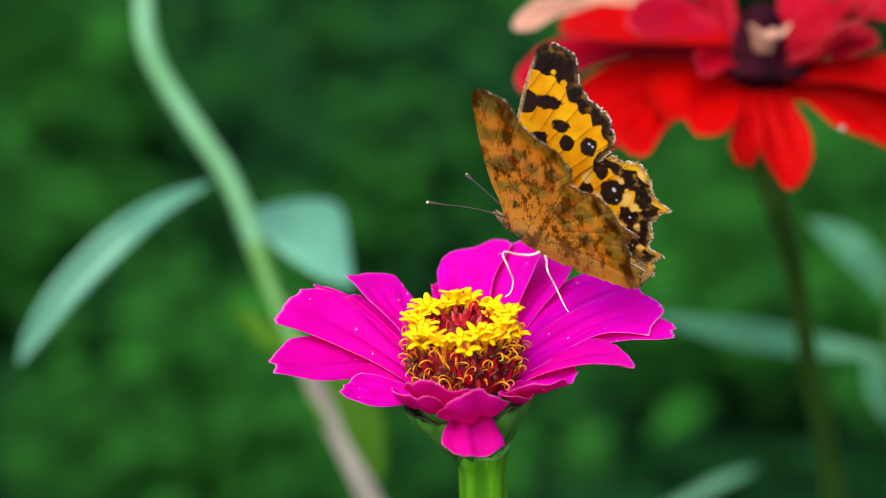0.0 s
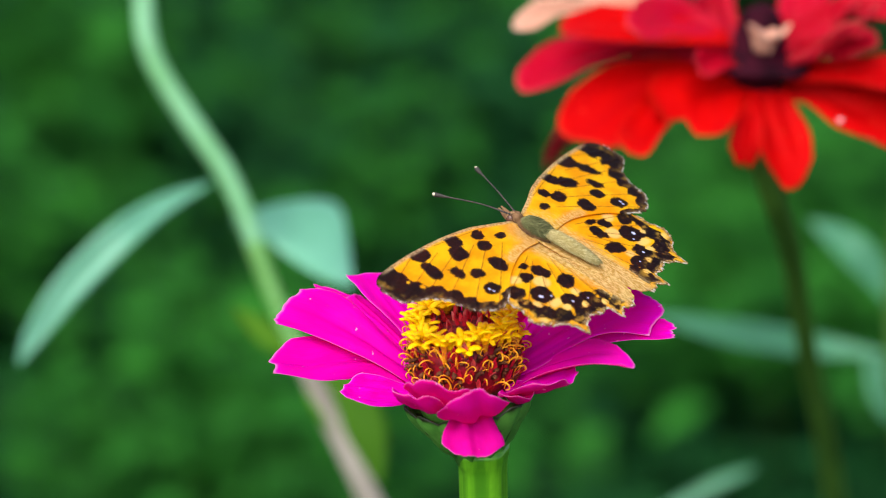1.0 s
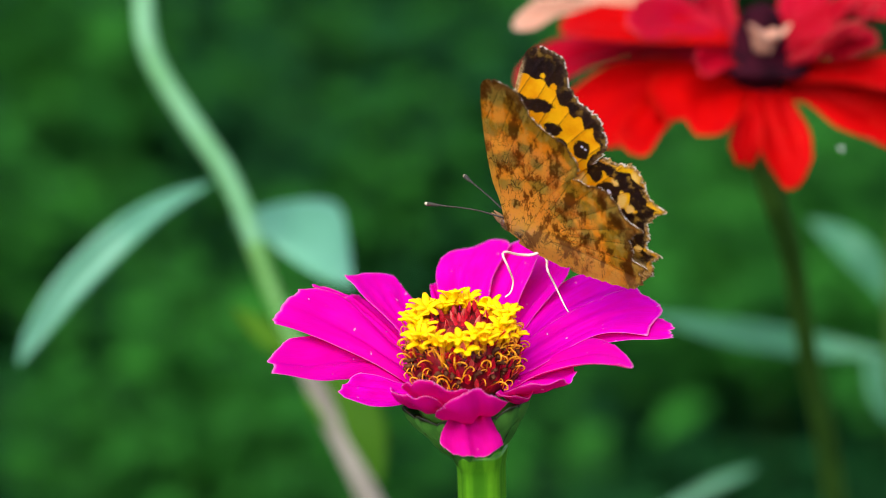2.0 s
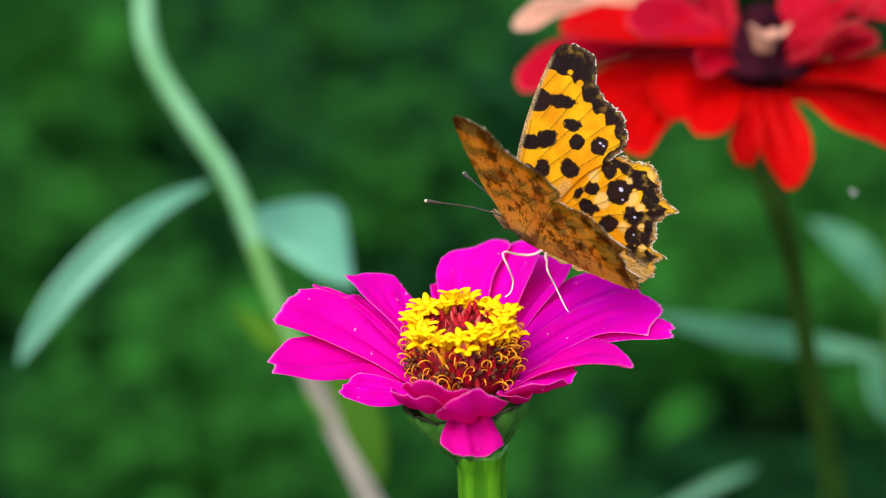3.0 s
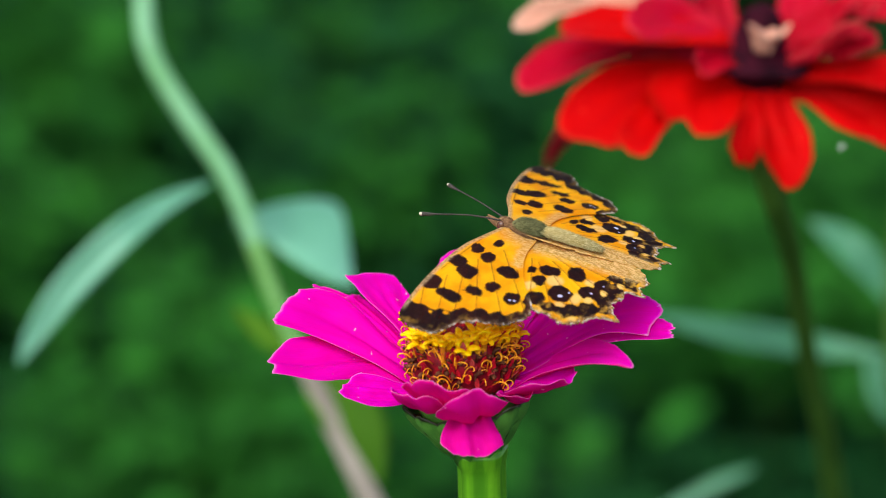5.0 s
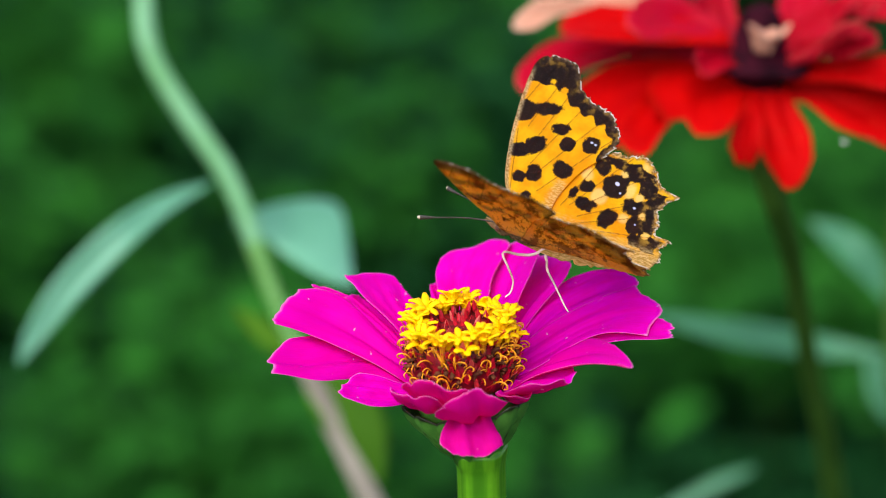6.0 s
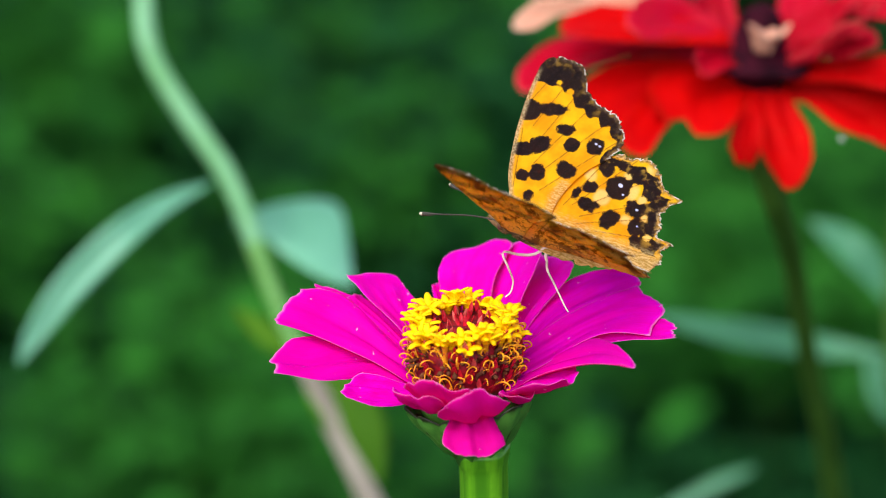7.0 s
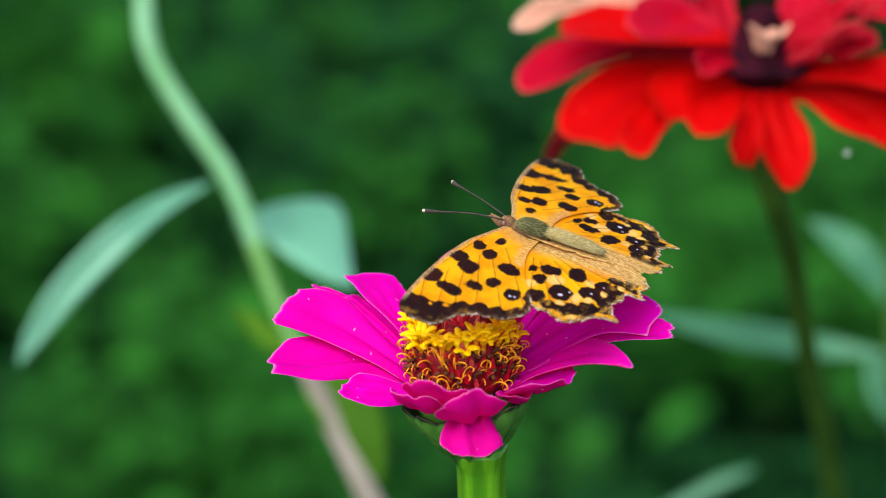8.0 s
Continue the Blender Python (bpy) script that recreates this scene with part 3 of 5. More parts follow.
def wing_under_material():
    n = Nodes("wing_under", 0.75, 0.05)
    band = n.attr("bands")
    b = n.math("ADD", band, n.math("MULTIPLY", n.math("SUBTRACT", n.noise(260.0, 5.0, None, "Object", 0.65), 0.5), 0.55))
    ramp = n.tree.nodes.new("ShaderNodeValToRGB")
    stops = ((0.0, (0.96, 0.62, 0.22)), (0.14, (1.0, 0.66, 0.13)), (0.39, (1.0, 0.62, 0.07)), (0.44, (0.26, 0.08, 0.008)), (0.48, (0.60, 0.25, 0.03)), (0.57, (1.0, 0.62, 0.13)),
             (0.70, (1.0, 0.56, 0.04)), (0.82, (0.92, 0.46, 0.03)), (0.89, (0.24, 0.09, 0.012)), (1.0, (0.60, 0.30, 0.06)))
    while len(ramp.color_ramp.elements) < len(stops):
        ramp.color_ramp.elements.new(0.5)
    for e, (at, c) in zip(ramp.color_ramp.elements, stops):
        e.position, e.color = at, (*c, 1.0)
    n.link(b, ramp.inputs["Fac"])
    col = ramp.outputs["Color"]
    # clouding in streaks across the wing
    streak = n.noise(360.0, 5.0, (1.0, 0.45, 1.0), "Object", 0.65)
    col = n.mix(n.ramp(streak, 0.53, 0.59, 0.0, 0.85), col, (0.20, 0.06, 0.006))
    col = n.mix(n.ramp(streak, 0.50, 0.43, 0.0, 0.8), col, (1.0, 0.68, 0.12))
    # fine dark broken net
    bent = n.node("ShaderNodeMapping", Scale=(1.0, 0.55, 1.0))
    warp = n.tree.nodes.new("ShaderNodeVectorMath")
    warp.operation = "ADD"
    jitter = n.node("ShaderNodeTexNoise", Scale=700.0, Detail=3.0)
    n.link(n.coords(), jitter.inputs["Vector"])
    shrink = n.tree.nodes.new("ShaderNodeVectorMath")
    shrink.operation = "SCALE"
    shrink.inputs["Scale"].default_value = 0.0016
    n.link(jitter.outputs["Color"], shrink.inputs[0])
    n.link(n.coords(), warp.inputs[0])
    n.link(shrink.outputs["Vector"], warp.inputs[1])
    n.link(warp.outputs["Vector"], bent.inputs["Vector"])
    cell = n.node("ShaderNodeTexVoronoi", Scale=1250.0)
    cell.feature = "DISTANCE_TO_EDGE"
    n.link(bent.outputs["Vector"], cell.inputs["Vector"])
    net = n.math("MULTIPLY", n.ramp(cell.outputs["Distance"], 0.06, 0.015), n.ramp(n.noise(420.0, 2.0), 0.44, 0.56))
    net = n.math("MULTIPLY", net, n.ramp(band, 0.75, 0.35, 0.25, 0.85))
    col = n.mix(net, col, (0.10, 0.035, 0.012))
    fine = n.noise(3000.0, 3.0)
    col = n.mix(n.ramp(fine, 0.60, 0.70, 0.0, 0.25), col, (0.20, 0.08, 0.025))
    col = n.mix(n.ramp(n.attr("vein"), 0.16, 0.05, 0.0, 0.65), col, (0.14, 0.05, 0.014))
    col = n.mix(n.ramp(n.attr("base"), 0.6, 1.1, 0.0, 0.2), col, (0.84, 0.56, 0.28))
    col = n.mix(n.ramp(n.attr("margin"), 0.6, 0.1, 0.0, 0.75), col, (0.20, 0.10, 0.04))
    n.colour(col)
    n.bump(streak, 0.5, 0.0002)
    n.translucent(n.mix(0.06, col, (1.0, 0.60, 0.04)), 0.76)
    return n.mat


WING_UP, WING_UNDER = wing_upper_material(), wing_under_material()


def fur_material(name, a, b):
    n = Nodes(name, 0.8, 0.08)
    col = n.mix(n.ramp(n.island(), 0.1, 0.9), a, b)
    col = n.mix(n.ramp(n.noise(1400.0, 3.0), 0.35, 0.7, 0.0, 0.6), col, b)
    n.colour(col)
    return n.mat


FUR_GREEN = fur_material("olive_fur", (0.42, 0.41, 0.17), (0.07, 0.07, 0.03))
FUR_TAN = fur_material("tan_fur", (0.96, 0.84, 0.46), (0.55, 0.42, 0.14))
FUR_RUST = fur_material("rust_fur", (0.50, 0.30, 0.15), (0.13, 0.06, 0.028))
LEG = plain_material("pale_leg", (0.95, 0.74, 0.68), (0.84, 0.58, 0.50), 1500.0, 0.5, 0.3, 0.2)
ANTENNA = plain_material("dark_antenna", (0.012, 0.01, 0.009), (0.09, 0.075, 0.06), 5000.0, 0.5, 0.2, 0.2)
TIP = plain_material("pale_antenna_tip", (0.7, 0.62, 0.45), (0.5, 0.4, 0.25), 2000.0, 0.5, 0.3, 0.2)
EYE_MAT = plain_material("brown_eye", (0.16, 0.07, 0.035), (0.07, 0.03, 0.02), 2500.0, 0.25, 0.5, 0.2)

# outlines in the wing's plane: along the body towards the head, and out from it
FORE_LINE = [(4.6, -1.4), (6.8, 4.2), (8.6, 8.0), (9.9, 12.8), (10.8, 17.8), (11.4, 23.0), (11.6, 27.8), (11.3, 30.4), (9.6, 32.0), (4.6, 32.2), (2.7, 30.0),
             (1.2, 27.5), (-2.0, 25.8), (-5.0, 25.2), (-6.7, 23.8), (-8.3, 21.6), (-8.6, 19.6), (-7.4, 16.9), (-4.7, 13.4), (-3.0, 10.0), (-1.8, 6.0), (-1.0, -1.8)]
HIND_LINE = [(2.0, -2.7), (-1.4, 6.6), (-3.4, 11.5), (-5.8, 15.6), (-8.4, 18.3), (-11.0, 18.4), (-13.5, 19.2), (-16.0, 18.4), (-17.8, 16.2), (-19.6, 14.6), (-22.6, 14.0),
             (-20.9, 12.2), (-20.1, 10.0), (-21.1, 8.0), (-20.9, 6.2), (-24.0, 5.8), (-22.8, 4.0), (-23.4, 1.8), (-20.5, -0.8), (-14.0, -2.5), (-8.0, -3.3), (-3.0, -3.3)]
# dark spots: centre, half lengths along and across the body, turn
FORE_SPOTS = [(7.9, 13.4, 1.7, 1.2, -15), (5.5, 15.1, 1.7, 1.5, -30), (9.8, 20.6, 1.7, 1.8, 0), (6.0, 22.3, 2.2, 1.0, -15), (2.3, 19.4, 1.35, 0.95, 0), (-0.1, 17.0, 1.15, 1.2, 0),
              (-4.3, 18.0, 1.5, 1.3, 0), (-0.9, 12.1, 1.6, 1.35, 10), (3.8, 9.9, 1.2, 1.4, 0), (6.1, 8.6, 1.0, 0.95, 0), (3.6, 5.6, 0.7, 0.95, 0)]
HIND_SPOTS = [(-6.3, 10.9, 1.1, 1.05, 0), (-7.1, 7.6, 1.55, 1.1, 15), (-11.6, 6.3, 1.2, 1.6, 20), (-11.1, 12.4, 1.9, 1.8, 0), (-15.3, 9.7, 1.6, 1.3, 0), (-16.9, 6.8, 1.3, 1.4, 0),
              (-7.6, 15.3, 1.5, 1.2, 30), (-4.2, 8.9, 0.6, 0.9, 0), (-13.8, 15.6, 1.5, 1.3, 0), (-16.9, 13.6, 1.5, 1.5, 0), (-18.6, 10.6, 1.1, 1.5, 0), (-19.4, 7.0, 1.0, 1.3, 0), (-10.4, 16.6, 1.2, 0.9, 0), (-18.2, 4.0, 1.3, 0.9, 0)]
FORE_PALE = [(9.0, 24.9, 1.9, 0.9, -15), (4.4, 26.5, 0.75, 0.6, 30), (6.8, 27.4, 0.5, 0.35, 0), (1.6, 28.6, 0.3, 0.8, 30), (-6.4, 19.6, 1.0, 1.2, 0), (2.0, 23.2, 1.2, 0.8, 0), (8.6, 17.5, 1.2, 1.6, 0)]
HIND_PALE = [(-5.2, 13.2, 1.7, 1.1, 50), (-9.6, 18.2, 1.2, 0.6, 0), (-15.2, 17.4, 1.0, 0.7, 30), (-8.9, 9.7, 1.6, 1.5, 0), (-13.9, 12.3, 1.0, 1.6, 0), (-14.5, 7.2, 1.0, 0.9, 0), (-17.6, 8.6, 0.8, 0.9, 0), (-15.9, 11.6, 0.9, 0.9, 0), (-12.0, 15.0, 1.0, 0.8, 0), (-19.4, 5.4, 0.8, 0.8, 0)]
FORE_PUPILS, HIND_PUPILS = [(-4.1, 18.6, 0.24, 0.18, 0), (-4.9, 18.4, 0.24, 0.16, 0)], [(-11.2, 12.9, 0.42, 0.3, 20), (-12.3, 11.4, 0.2, 0.16, 0), (-15.7, 9.6, 0.26, 0.18, 0), (-16.9, 6.8, 0.16, 0.14, 0)]
FORE_VEINS = [(10.5, 22, 8, 30), (8, 18, 4.5, 31.5), (6.5, 13.5, 2.2, 29), (5, 11.5, -1, 26), (3.4, 10, -5.5, 24.7), (2, 7, -8, 20.8), (6.8, 6, 9.6, 17)]
HIND_VEINS = [(-3, 6, -7.5, 17.5), (-4.5, 6.5, -12.5, 18.6), (-6, 6.5, -17, 16.8), (-6.5, 5, -21, 13.6), (-6.5, 3.6, -20.3, 9.5), (-6, 2.6, -22, 5.6), (-5, 1.6, -22, 2.6)]


def ellipse_field(pts, spots, grow=1.0):
    best = np.full(len(pts), 9.0)
    for a, b, ra, rb, turn in spots:
        c, s = math.cos(radians(turn)), math.sin(radians(turn))
        x, y = pts[:, 0] - a, pts[:, 1] - b
        q = (np.abs((x * c + y * s) / ra) ** 2.3 + np.abs((y * c - x * s) / rb) ** 2.3) ** (1 / 2.3)
        best = np.minimum(best, (q - grow) * min(ra, rb))
    return best


def segment_field(pts, segs):
    best = np.full(len(pts), 9.0)
    for ax, ay, bx, by in segs:
        a, d = np.array((ax, ay)), np.array((bx - ax, by - ay))
        t = np.clip(((pts - a) @ d) / (d @ d), 0, 1)
        best = np.minimum(best, np.linalg.norm(pts - a - t[:, None] * d, axis=1))
    return best


def wing_mesh(name, fore, side):
    """A scalloped wing, a thin shell with its pattern as fields over its surface. side: 1 left, -1 right."""
    from mathutils.geometry import delaunay_2d_cdt
    line, n = (FORE_LINE, 220) if fore else (HIND_LINE, 220)
    ring = spline([(*p, 0) for p in line + line[:1]], n)[:-1]
    mid = Vector((1, 15, 0)) if fore else Vector((-10, 9, 0))
    outer = []
    for k, p in enumerate(ring):
        rough = (p.y > 15.5 and p.x < 9.5) if fore else (p.x < -6)
        d = (p - mid).normalized()
        w = 0.5 * noise.noise(Vector((k * 0.83, 0, 7))) + 0.6 * noise.noise(Vector((k * 0.31, 0, 4 if fore else 9))) if rough else 0.0
        outer.append((p + d * w).xy)
    step = 0.26
    lo, hi = np.min(outer, 0), np.max(outer, 0)
    rnd = np.random.RandomState(3)
    gx, gy = np.meshgrid(np.arange(lo[0], hi[0], step), np.arange(lo[1], hi[1], step))
    gx[1::2] += step / 2
    gp = np.stack([gx.ravel(), gy.ravel()], 1) + rnd.uniform(-0.04, 0.04, (gx.size, 2))
    poly = np.array(outer)
    inside = np.zeros(len(gp), bool)
    j = len(poly) - 1
    for i in range(len(poly)):
        cross = (poly[i, 1] > gp[:, 1]) != (poly[j, 1] > gp[:, 1])
        xs = (poly[j, 0] - poly[i, 0]) * (gp[:, 1] - poly[i, 1]) / (poly[j, 1] - poly[i, 1] + 1e-12) + poly[i, 0]
        inside ^= cross & (gp[:, 0] < xs)
        j = i
    rim = segment_field(gp, [(*poly[i], *poly[(i + 1) % len(poly)]) for i in range(len(poly))])
    gp = gp[inside & (rim > step * 0.55)]
    m = len(outer)
    pts = [Vector(p) for p in outer] + [Vector(p) for p in gp]
    out = delaunay_2d_cdt(pts, [(i, (i + 1) % m) for i in range(m)], [], 1, 1e-5)
    pv, tris = np.array([tuple(v) for v in out[0]]), [tuple(f) for f in out[2]]
    k = len(pv)
    rim = segment_field(pv, [(*poly[i], *poly[(i + 1) % m]) for i in range(m)])
    outer_seg = [(*poly[i], *poly[(i + 1) % m]) for i in range(m) if ((poly[i, 1] > 16.5 and poly[i, 0] < 9.8 and poly[i, 0] > -8.8) if fore else (poly[i, 0] < -8 and poly[i, 1] > 1.2))]
    margin = segment_field(pv, outer_seg)
    veins = segment_field(pv, FORE_VEINS if fore else HIND_VEINS)
    spots = ellipse_field(pv, FORE_SPOTS if fore else HIND_SPOTS, 1.05 if fore else 1.1)
    pale = ellipse_field(pv, FORE_PALE if fore else HIND_PALE, 0.88)
    pupil = ellipse_field(pv, FORE_PUPILS if fore else HIND_PUPILS)
    if fore:
        wide = np.interp(pv[:, 1], [17, 20, 22, 25, 33], [0.9, 1.3, 2.2, 3.0, 4.6]) + 2.8 * np.clip((pv[:, 0] - 4) / 4, 0, 1) * np.clip((pv[:, 1] - 25.6) / 1.5, 0, 1)
        dark = np.minimum(spots, margin - wide + 0.5 * np.sin(pv[:, 0] * 2.1))
        dark = np.minimum(dark, 26.9 + 0.12 * (pv[:, 0] - 6) - pv[:, 1])
        dark = np.maximum(dark, -(pale - 0.1))
        base = np.maximum(np.clip(1.15 - np.hypot(pv[:, 0] - 1.0, pv[:, 1]) / 6.0, 0, 1), 0.75 * np.clip(1.3 - segment_field(pv, [(-0.5, 0, -1.6, 9)]) / 1.8, 0, 1))
        costa = np.clip(1.4 - rim / 0.8, 0, 1) * np.clip((pv[:, 0] - 3.5) / 2, 0, 1) * np.clip((30 - pv[:, 1]) / 3, 0, 1)
        fleck = 0.4 * np.clip(1.1 - margin / 2.2, 0, 1)
        bands = np.hypot(pv[:, 0] - 3, pv[:, 1]) / 32
    else:
        band = np.abs(margin - 1.9 + 0.4 * np.sin(pv[:, 1] * 1.7)) - 0.95
        band = np.where(pv[:, 1] > 2.6, band, 9.0)
        dark = np.minimum(spots, band)
        dark = np.maximum(dark, -(pale - 0.1))
        base = np.clip(1.55 - pv[:, 1] / (3.4 + 0.05 * (pv[:, 0] + 12)), 0, 1)
        costa = np.zeros(len(pv))
        fleck = 0.75 * np.clip(1.4 - margin / 2.6, 0, 1)
        base = np.maximum(base, np.clip(1.1 - np.hypot(pv[:, 0], pv[:, 1]) / 7.0, 0, 1))
        bands = np.hypot(pv[:, 0] - 1, pv[:, 1]) / 25
    z = 0.16 * np.exp(-(veins / 0.35) ** 2) + 0.35 * np.sin(np.clip(pv[:, 1] / 30, 0, 1) * math.pi) + (0.25 if fore else -0.15) - 0.001 * np.clip(pv[:, 1] - 14 if fore else np.hypot(pv[:, 0], pv[:, 1]) - 9, 0, 99) ** 2 - 0.8 * np.exp(-(pv[:, 1] / 3) ** 2) * np.exp(-(pv[:, 0] / 7) ** 2)
    half = 0.09
    top = [(x, side * y, h + half) for (x, y), h in zip(pv, z)]
    low = [(x, side * y, h - half) for (x, y), h in zip(pv, z)]
    faces, slots = [], []
    for f in tris:
        f = f if side > 0 else f[::-1]
        a, b, c = f
        p, q, r = pv[a], pv[b], pv[c]
        ccw = ((q[0] - p[0]) * (r[1] - p[1]) - (q[1] - p[1]) * (r[0] - p[0])) * side > 0
        f = f if ccw else f[::-1]
        faces += [f, tuple(i + k for i in f[::-1])]
        slots += [0, 1]
    for i in range(m):
        a, b = i, (i + 1) % m
        faces.append((a, b, b + k, a + k))
        slots.append(0)
    me = mesh_of(name, top + low, faces, [WING_UP, WING_UNDER], slots)
    for label, values in (("dark", dark), ("pale", np.full_like(pale, 9.0) if fore else ellipse_field(pv, HIND_PALE)), ("pupil", pupil), ("margin", margin), ("vein", veins), ("base", base), ("costa", costa), ("fleck", fleck), ("bands", bands)):
        at = me.attributes.new(label, "FLOAT", "POINT")
        at.data.foreach_set("value", np.concatenate([values, values]).astype(np.float32))
    return me


def blob(name, centre, radii, mat, rough=0.0, turn=0.0, segs=24):
    """A rounded body part, longest along x."""
    verts, faces = [], []
    rings = segs // 2
    for i in range(rings + 1):
        w = math.pi * i / rings
        for q in range(segs):
            a = 2 * math.pi * q / segs
            v = Vector((math.cos(w), math.sin(w) * math.cos(a), math.sin(w) * math.sin(a)))
            k = 1 + rough * noise.noise(v * 4 + Vector(centre))
            verts.append(Matrix.Rotation(turn, 3, "Y") @ Vector((v.x * radii[0] * k, v.y * radii[1] * k, v.z * radii[2] * k)) + Vector(centre))
    for i in range(rings):
        for q in range(segs):
            q2 = (q + 1) % segs
            faces.append((i * segs + q, (i + 1) * segs + q, (i + 1) * segs + q2, i * segs + q2))
    return mesh_of(name, verts, faces, [mat])


def fur_mesh(name, centre, radii, mat, count, length, seed, back=0.6, low=-9.0):
    """Short hairs on a rounded body part, combed backwards."""
    rnd = random.Random(seed)
    verts, faces = [], []
    for _ in range(count * 5):
        w, a = math.acos(rnd.uniform(-0.95, 0.95)), rnd.uniform(0, 2 * math.pi)
        v = Vector((math.cos(w), math.sin(w) * math.cos(a), math.sin(w) * math.sin(a)))
        if v.z < low:
            continue
        p = Vector((v.x * radii[0], v.y * radii[1], v.z * radii[2])) * 0.97 + Vector(centre)
        d = (v + Vector((-back, rnd.uniform(-0.3, 0.3), rnd.uniform(-0.3, 0.3)))).normalized() * length * rnd.uniform(0.5, 1.1)
        t = d.cross(Vector((rnd.uniform(-1, 1), rnd.uniform(-1, 1), rnd.uniform(-1, 1)))).normalized() * 0.05
        s = d.cross(t).normalized() * 0.05
        k = len(verts)
        verts += [p + t, p - t + s, p - t - s, p + d]
        faces += [(k, k + 1, k + 3), (k + 1, k + 2, k + 3), (k + 2, k, k + 3)]
    return mesh_of(name, verts, faces, [mat])


ROLL = radians(26.6)


def body(x, y, yaw, pitch):
    """The butterfly's pose: where its thorax is beside and above the line of sight, how far it heads away, and its tilt."""
    a, p = radians(yaw), radians(pitch)
    f = Vector((-math.cos(a) * math.cos(p), math.sin(p), -math.sin(a) * math.cos(p)))
    r = Vector((math.sin(a), 0, -math.cos(a)))
    u = r.cross(f)
    r, u = r * math.cos(ROLL) + u * math.sin(ROLL), u * math.cos(ROLL) - r * math.sin(ROLL)
    cols = [sum((c[k] * AX[k] for k in range(3)), Vector()) for c in (f, -r, u)]
    m = Matrix((cols[0], cols[1], cols[2])).transposed().to_4x4()
    return Matrix.Translation((MID + x * AX[0] + y * AX[1]) * U) @ m


def build_butterfly():
    root = thing("butterfly")
    root.matrix_basis = body(16.3, 3.0, 26.1, 24.7)
    tagged(root, "orange butterfly with black spots and ragged wings on a zinnia", "butterfly")
    thorax = part("thorax", blob("thorax", (0.5, 0, 0.3), (3.5, 1.7, 1.5), FUR_GREEN, 0.08), root, "olive-green furry thorax")
    part("fur", fur_mesh("fur", (0.5, 0, 0.3), (3.5, 1.7, 1.5), FUR_GREEN, 1600, 1.1, 1, 1.4, 0.15), thorax)
    breast = part("breast", blob("breast", (0.8, 0, -0.35), (3.8, 1.7, 1.35), FUR_RUST, 0.08), root, "rust-brown furry breast")
    part("fur", fur_mesh("fur", (0.8, 0, -0.35), (3.8, 1.7, 1.35), FUR_RUST, 1100, 0.8, 4, 1.2), breast)
    abdomen = part("abdomen", blob("abdomen", (-7.4, 0, 0.95), (6.0, 1.0, 0.75), FUR_TAN, 0.06), root, "tan furry abdomen")
    part("fur", fur_mesh("fur", (-7.2, 0, 0.95), (6.0, 1.0, 0.75), FUR_TAN, 1500, 1.2, 2, 1.4, -0.1), abdomen)
    head = part("head", blob("head", (5.1, 0, -0.4), (1.4, 1.3, 1.25), FUR_RUST, 0.08), root, "rust-brown furry head")
    part("fur", fur_mesh("fur", (5.1, 0, -0.4), (1.4, 1.3, 1.25), FUR_RUST, 260, 0.5, 3, 0.4), head)
    part("palp", tube("palp", [(5.8, 0.5, -0.8), (7.2, 0.45, -0.4), (8.8, 0.4, 0.2)], [0.5, 0.5, 0.12], FUR_RUST, 8, 8), head)
    part("palp", tube("palp", [(5.8, -0.5, -0.8), (7.2, -0.45, -0.4), (8.8, -0.4, 0.2)], [0.5, 0.5, 0.12], FUR_RUST, 8, 8), head)
    for s in (1, -1):
        part("eye", blob("eye", (5.6, 0.95 * s, -0.2), (0.75, 0.6, 0.8), EYE_MAT), head, "dark brown compound eye")
        horn = part("antenna", tube("antenna", [(5.6, 0.5 * s, 0.5), (11.0, 2.6 * s, 0.7), (16.0, 4.9 * s, 0.2), (17.6, 5.6 * s, 0.0), (18.8, 6.2 * s, -0.1)], [0.17, 0.13, 0.13, 0.3, 0.42], ANTENNA, 8, 26), head, "thin dark clubbed antenna")
        part("antenna_tip", blob("antenna_tip", (18.95, 6.28 * s, -0.1), (0.35, 0.33, 0.33), TIP, 0.0, 0.0, 10), horn, "pale antenna tip")
    # long tan hairs from the wing roots along the abdomen
    for s in (1, -1):
        part("fur", fur_mesh("fur", (-4.6, 0.6 * s, 0.8), (4.6, 0.5, 0.5), FUR_TAN, 420, 1.5, 5 + s, 2.6, -0.1), abdomen, "long pale hairs at the wing roots")
    wings = []
    for s in (1, -1):
        for fore in (True, False):
            name = "forewing" if fore else "hindwing"
            label = ("orange forewing with black spots and dark margin" if fore else "orange hindwing with dark spots and short tail")
            w = part(name, wing_mesh(name, fore, s), root, label, Matrix.Translation((0, s * 1.2 * U, 0)))
            wings.append((w, s))
    legs = []
    for pts in ([view(18.6, 0.6), view(16.2, -0.9), view(13.6, -1.0), view(10.6, -0.6, 0.995), view(11.6, -3.4, 0.995), view(12.4, -5.6), view(12.0, -7.6), view(11.0, -8.5)],
                [view(18.6, 1.0), view(18.2, -1.2), view(18.4, -2.2), view(18.5, -3.8, 0.995), view(19.9, -6.6), view(21.3, -9.6), view(22.2, -11.2)]):
        me = shift(tube("leg", pts, [0.32, 0.26, 0.21, 0.17, 0.13], LEG, 8, 30), pts[-1])
        legs.append((part("leg", me, root, "thin pale leg"), Matrix.Translation(pts[-1] * U)))
    for ob, m in legs:
        ob.matrix_basis = root.matrix_basis.inverted() @ m
    return root, wings, legs


butterfly, WINGS, LEGS = build_butterfly()


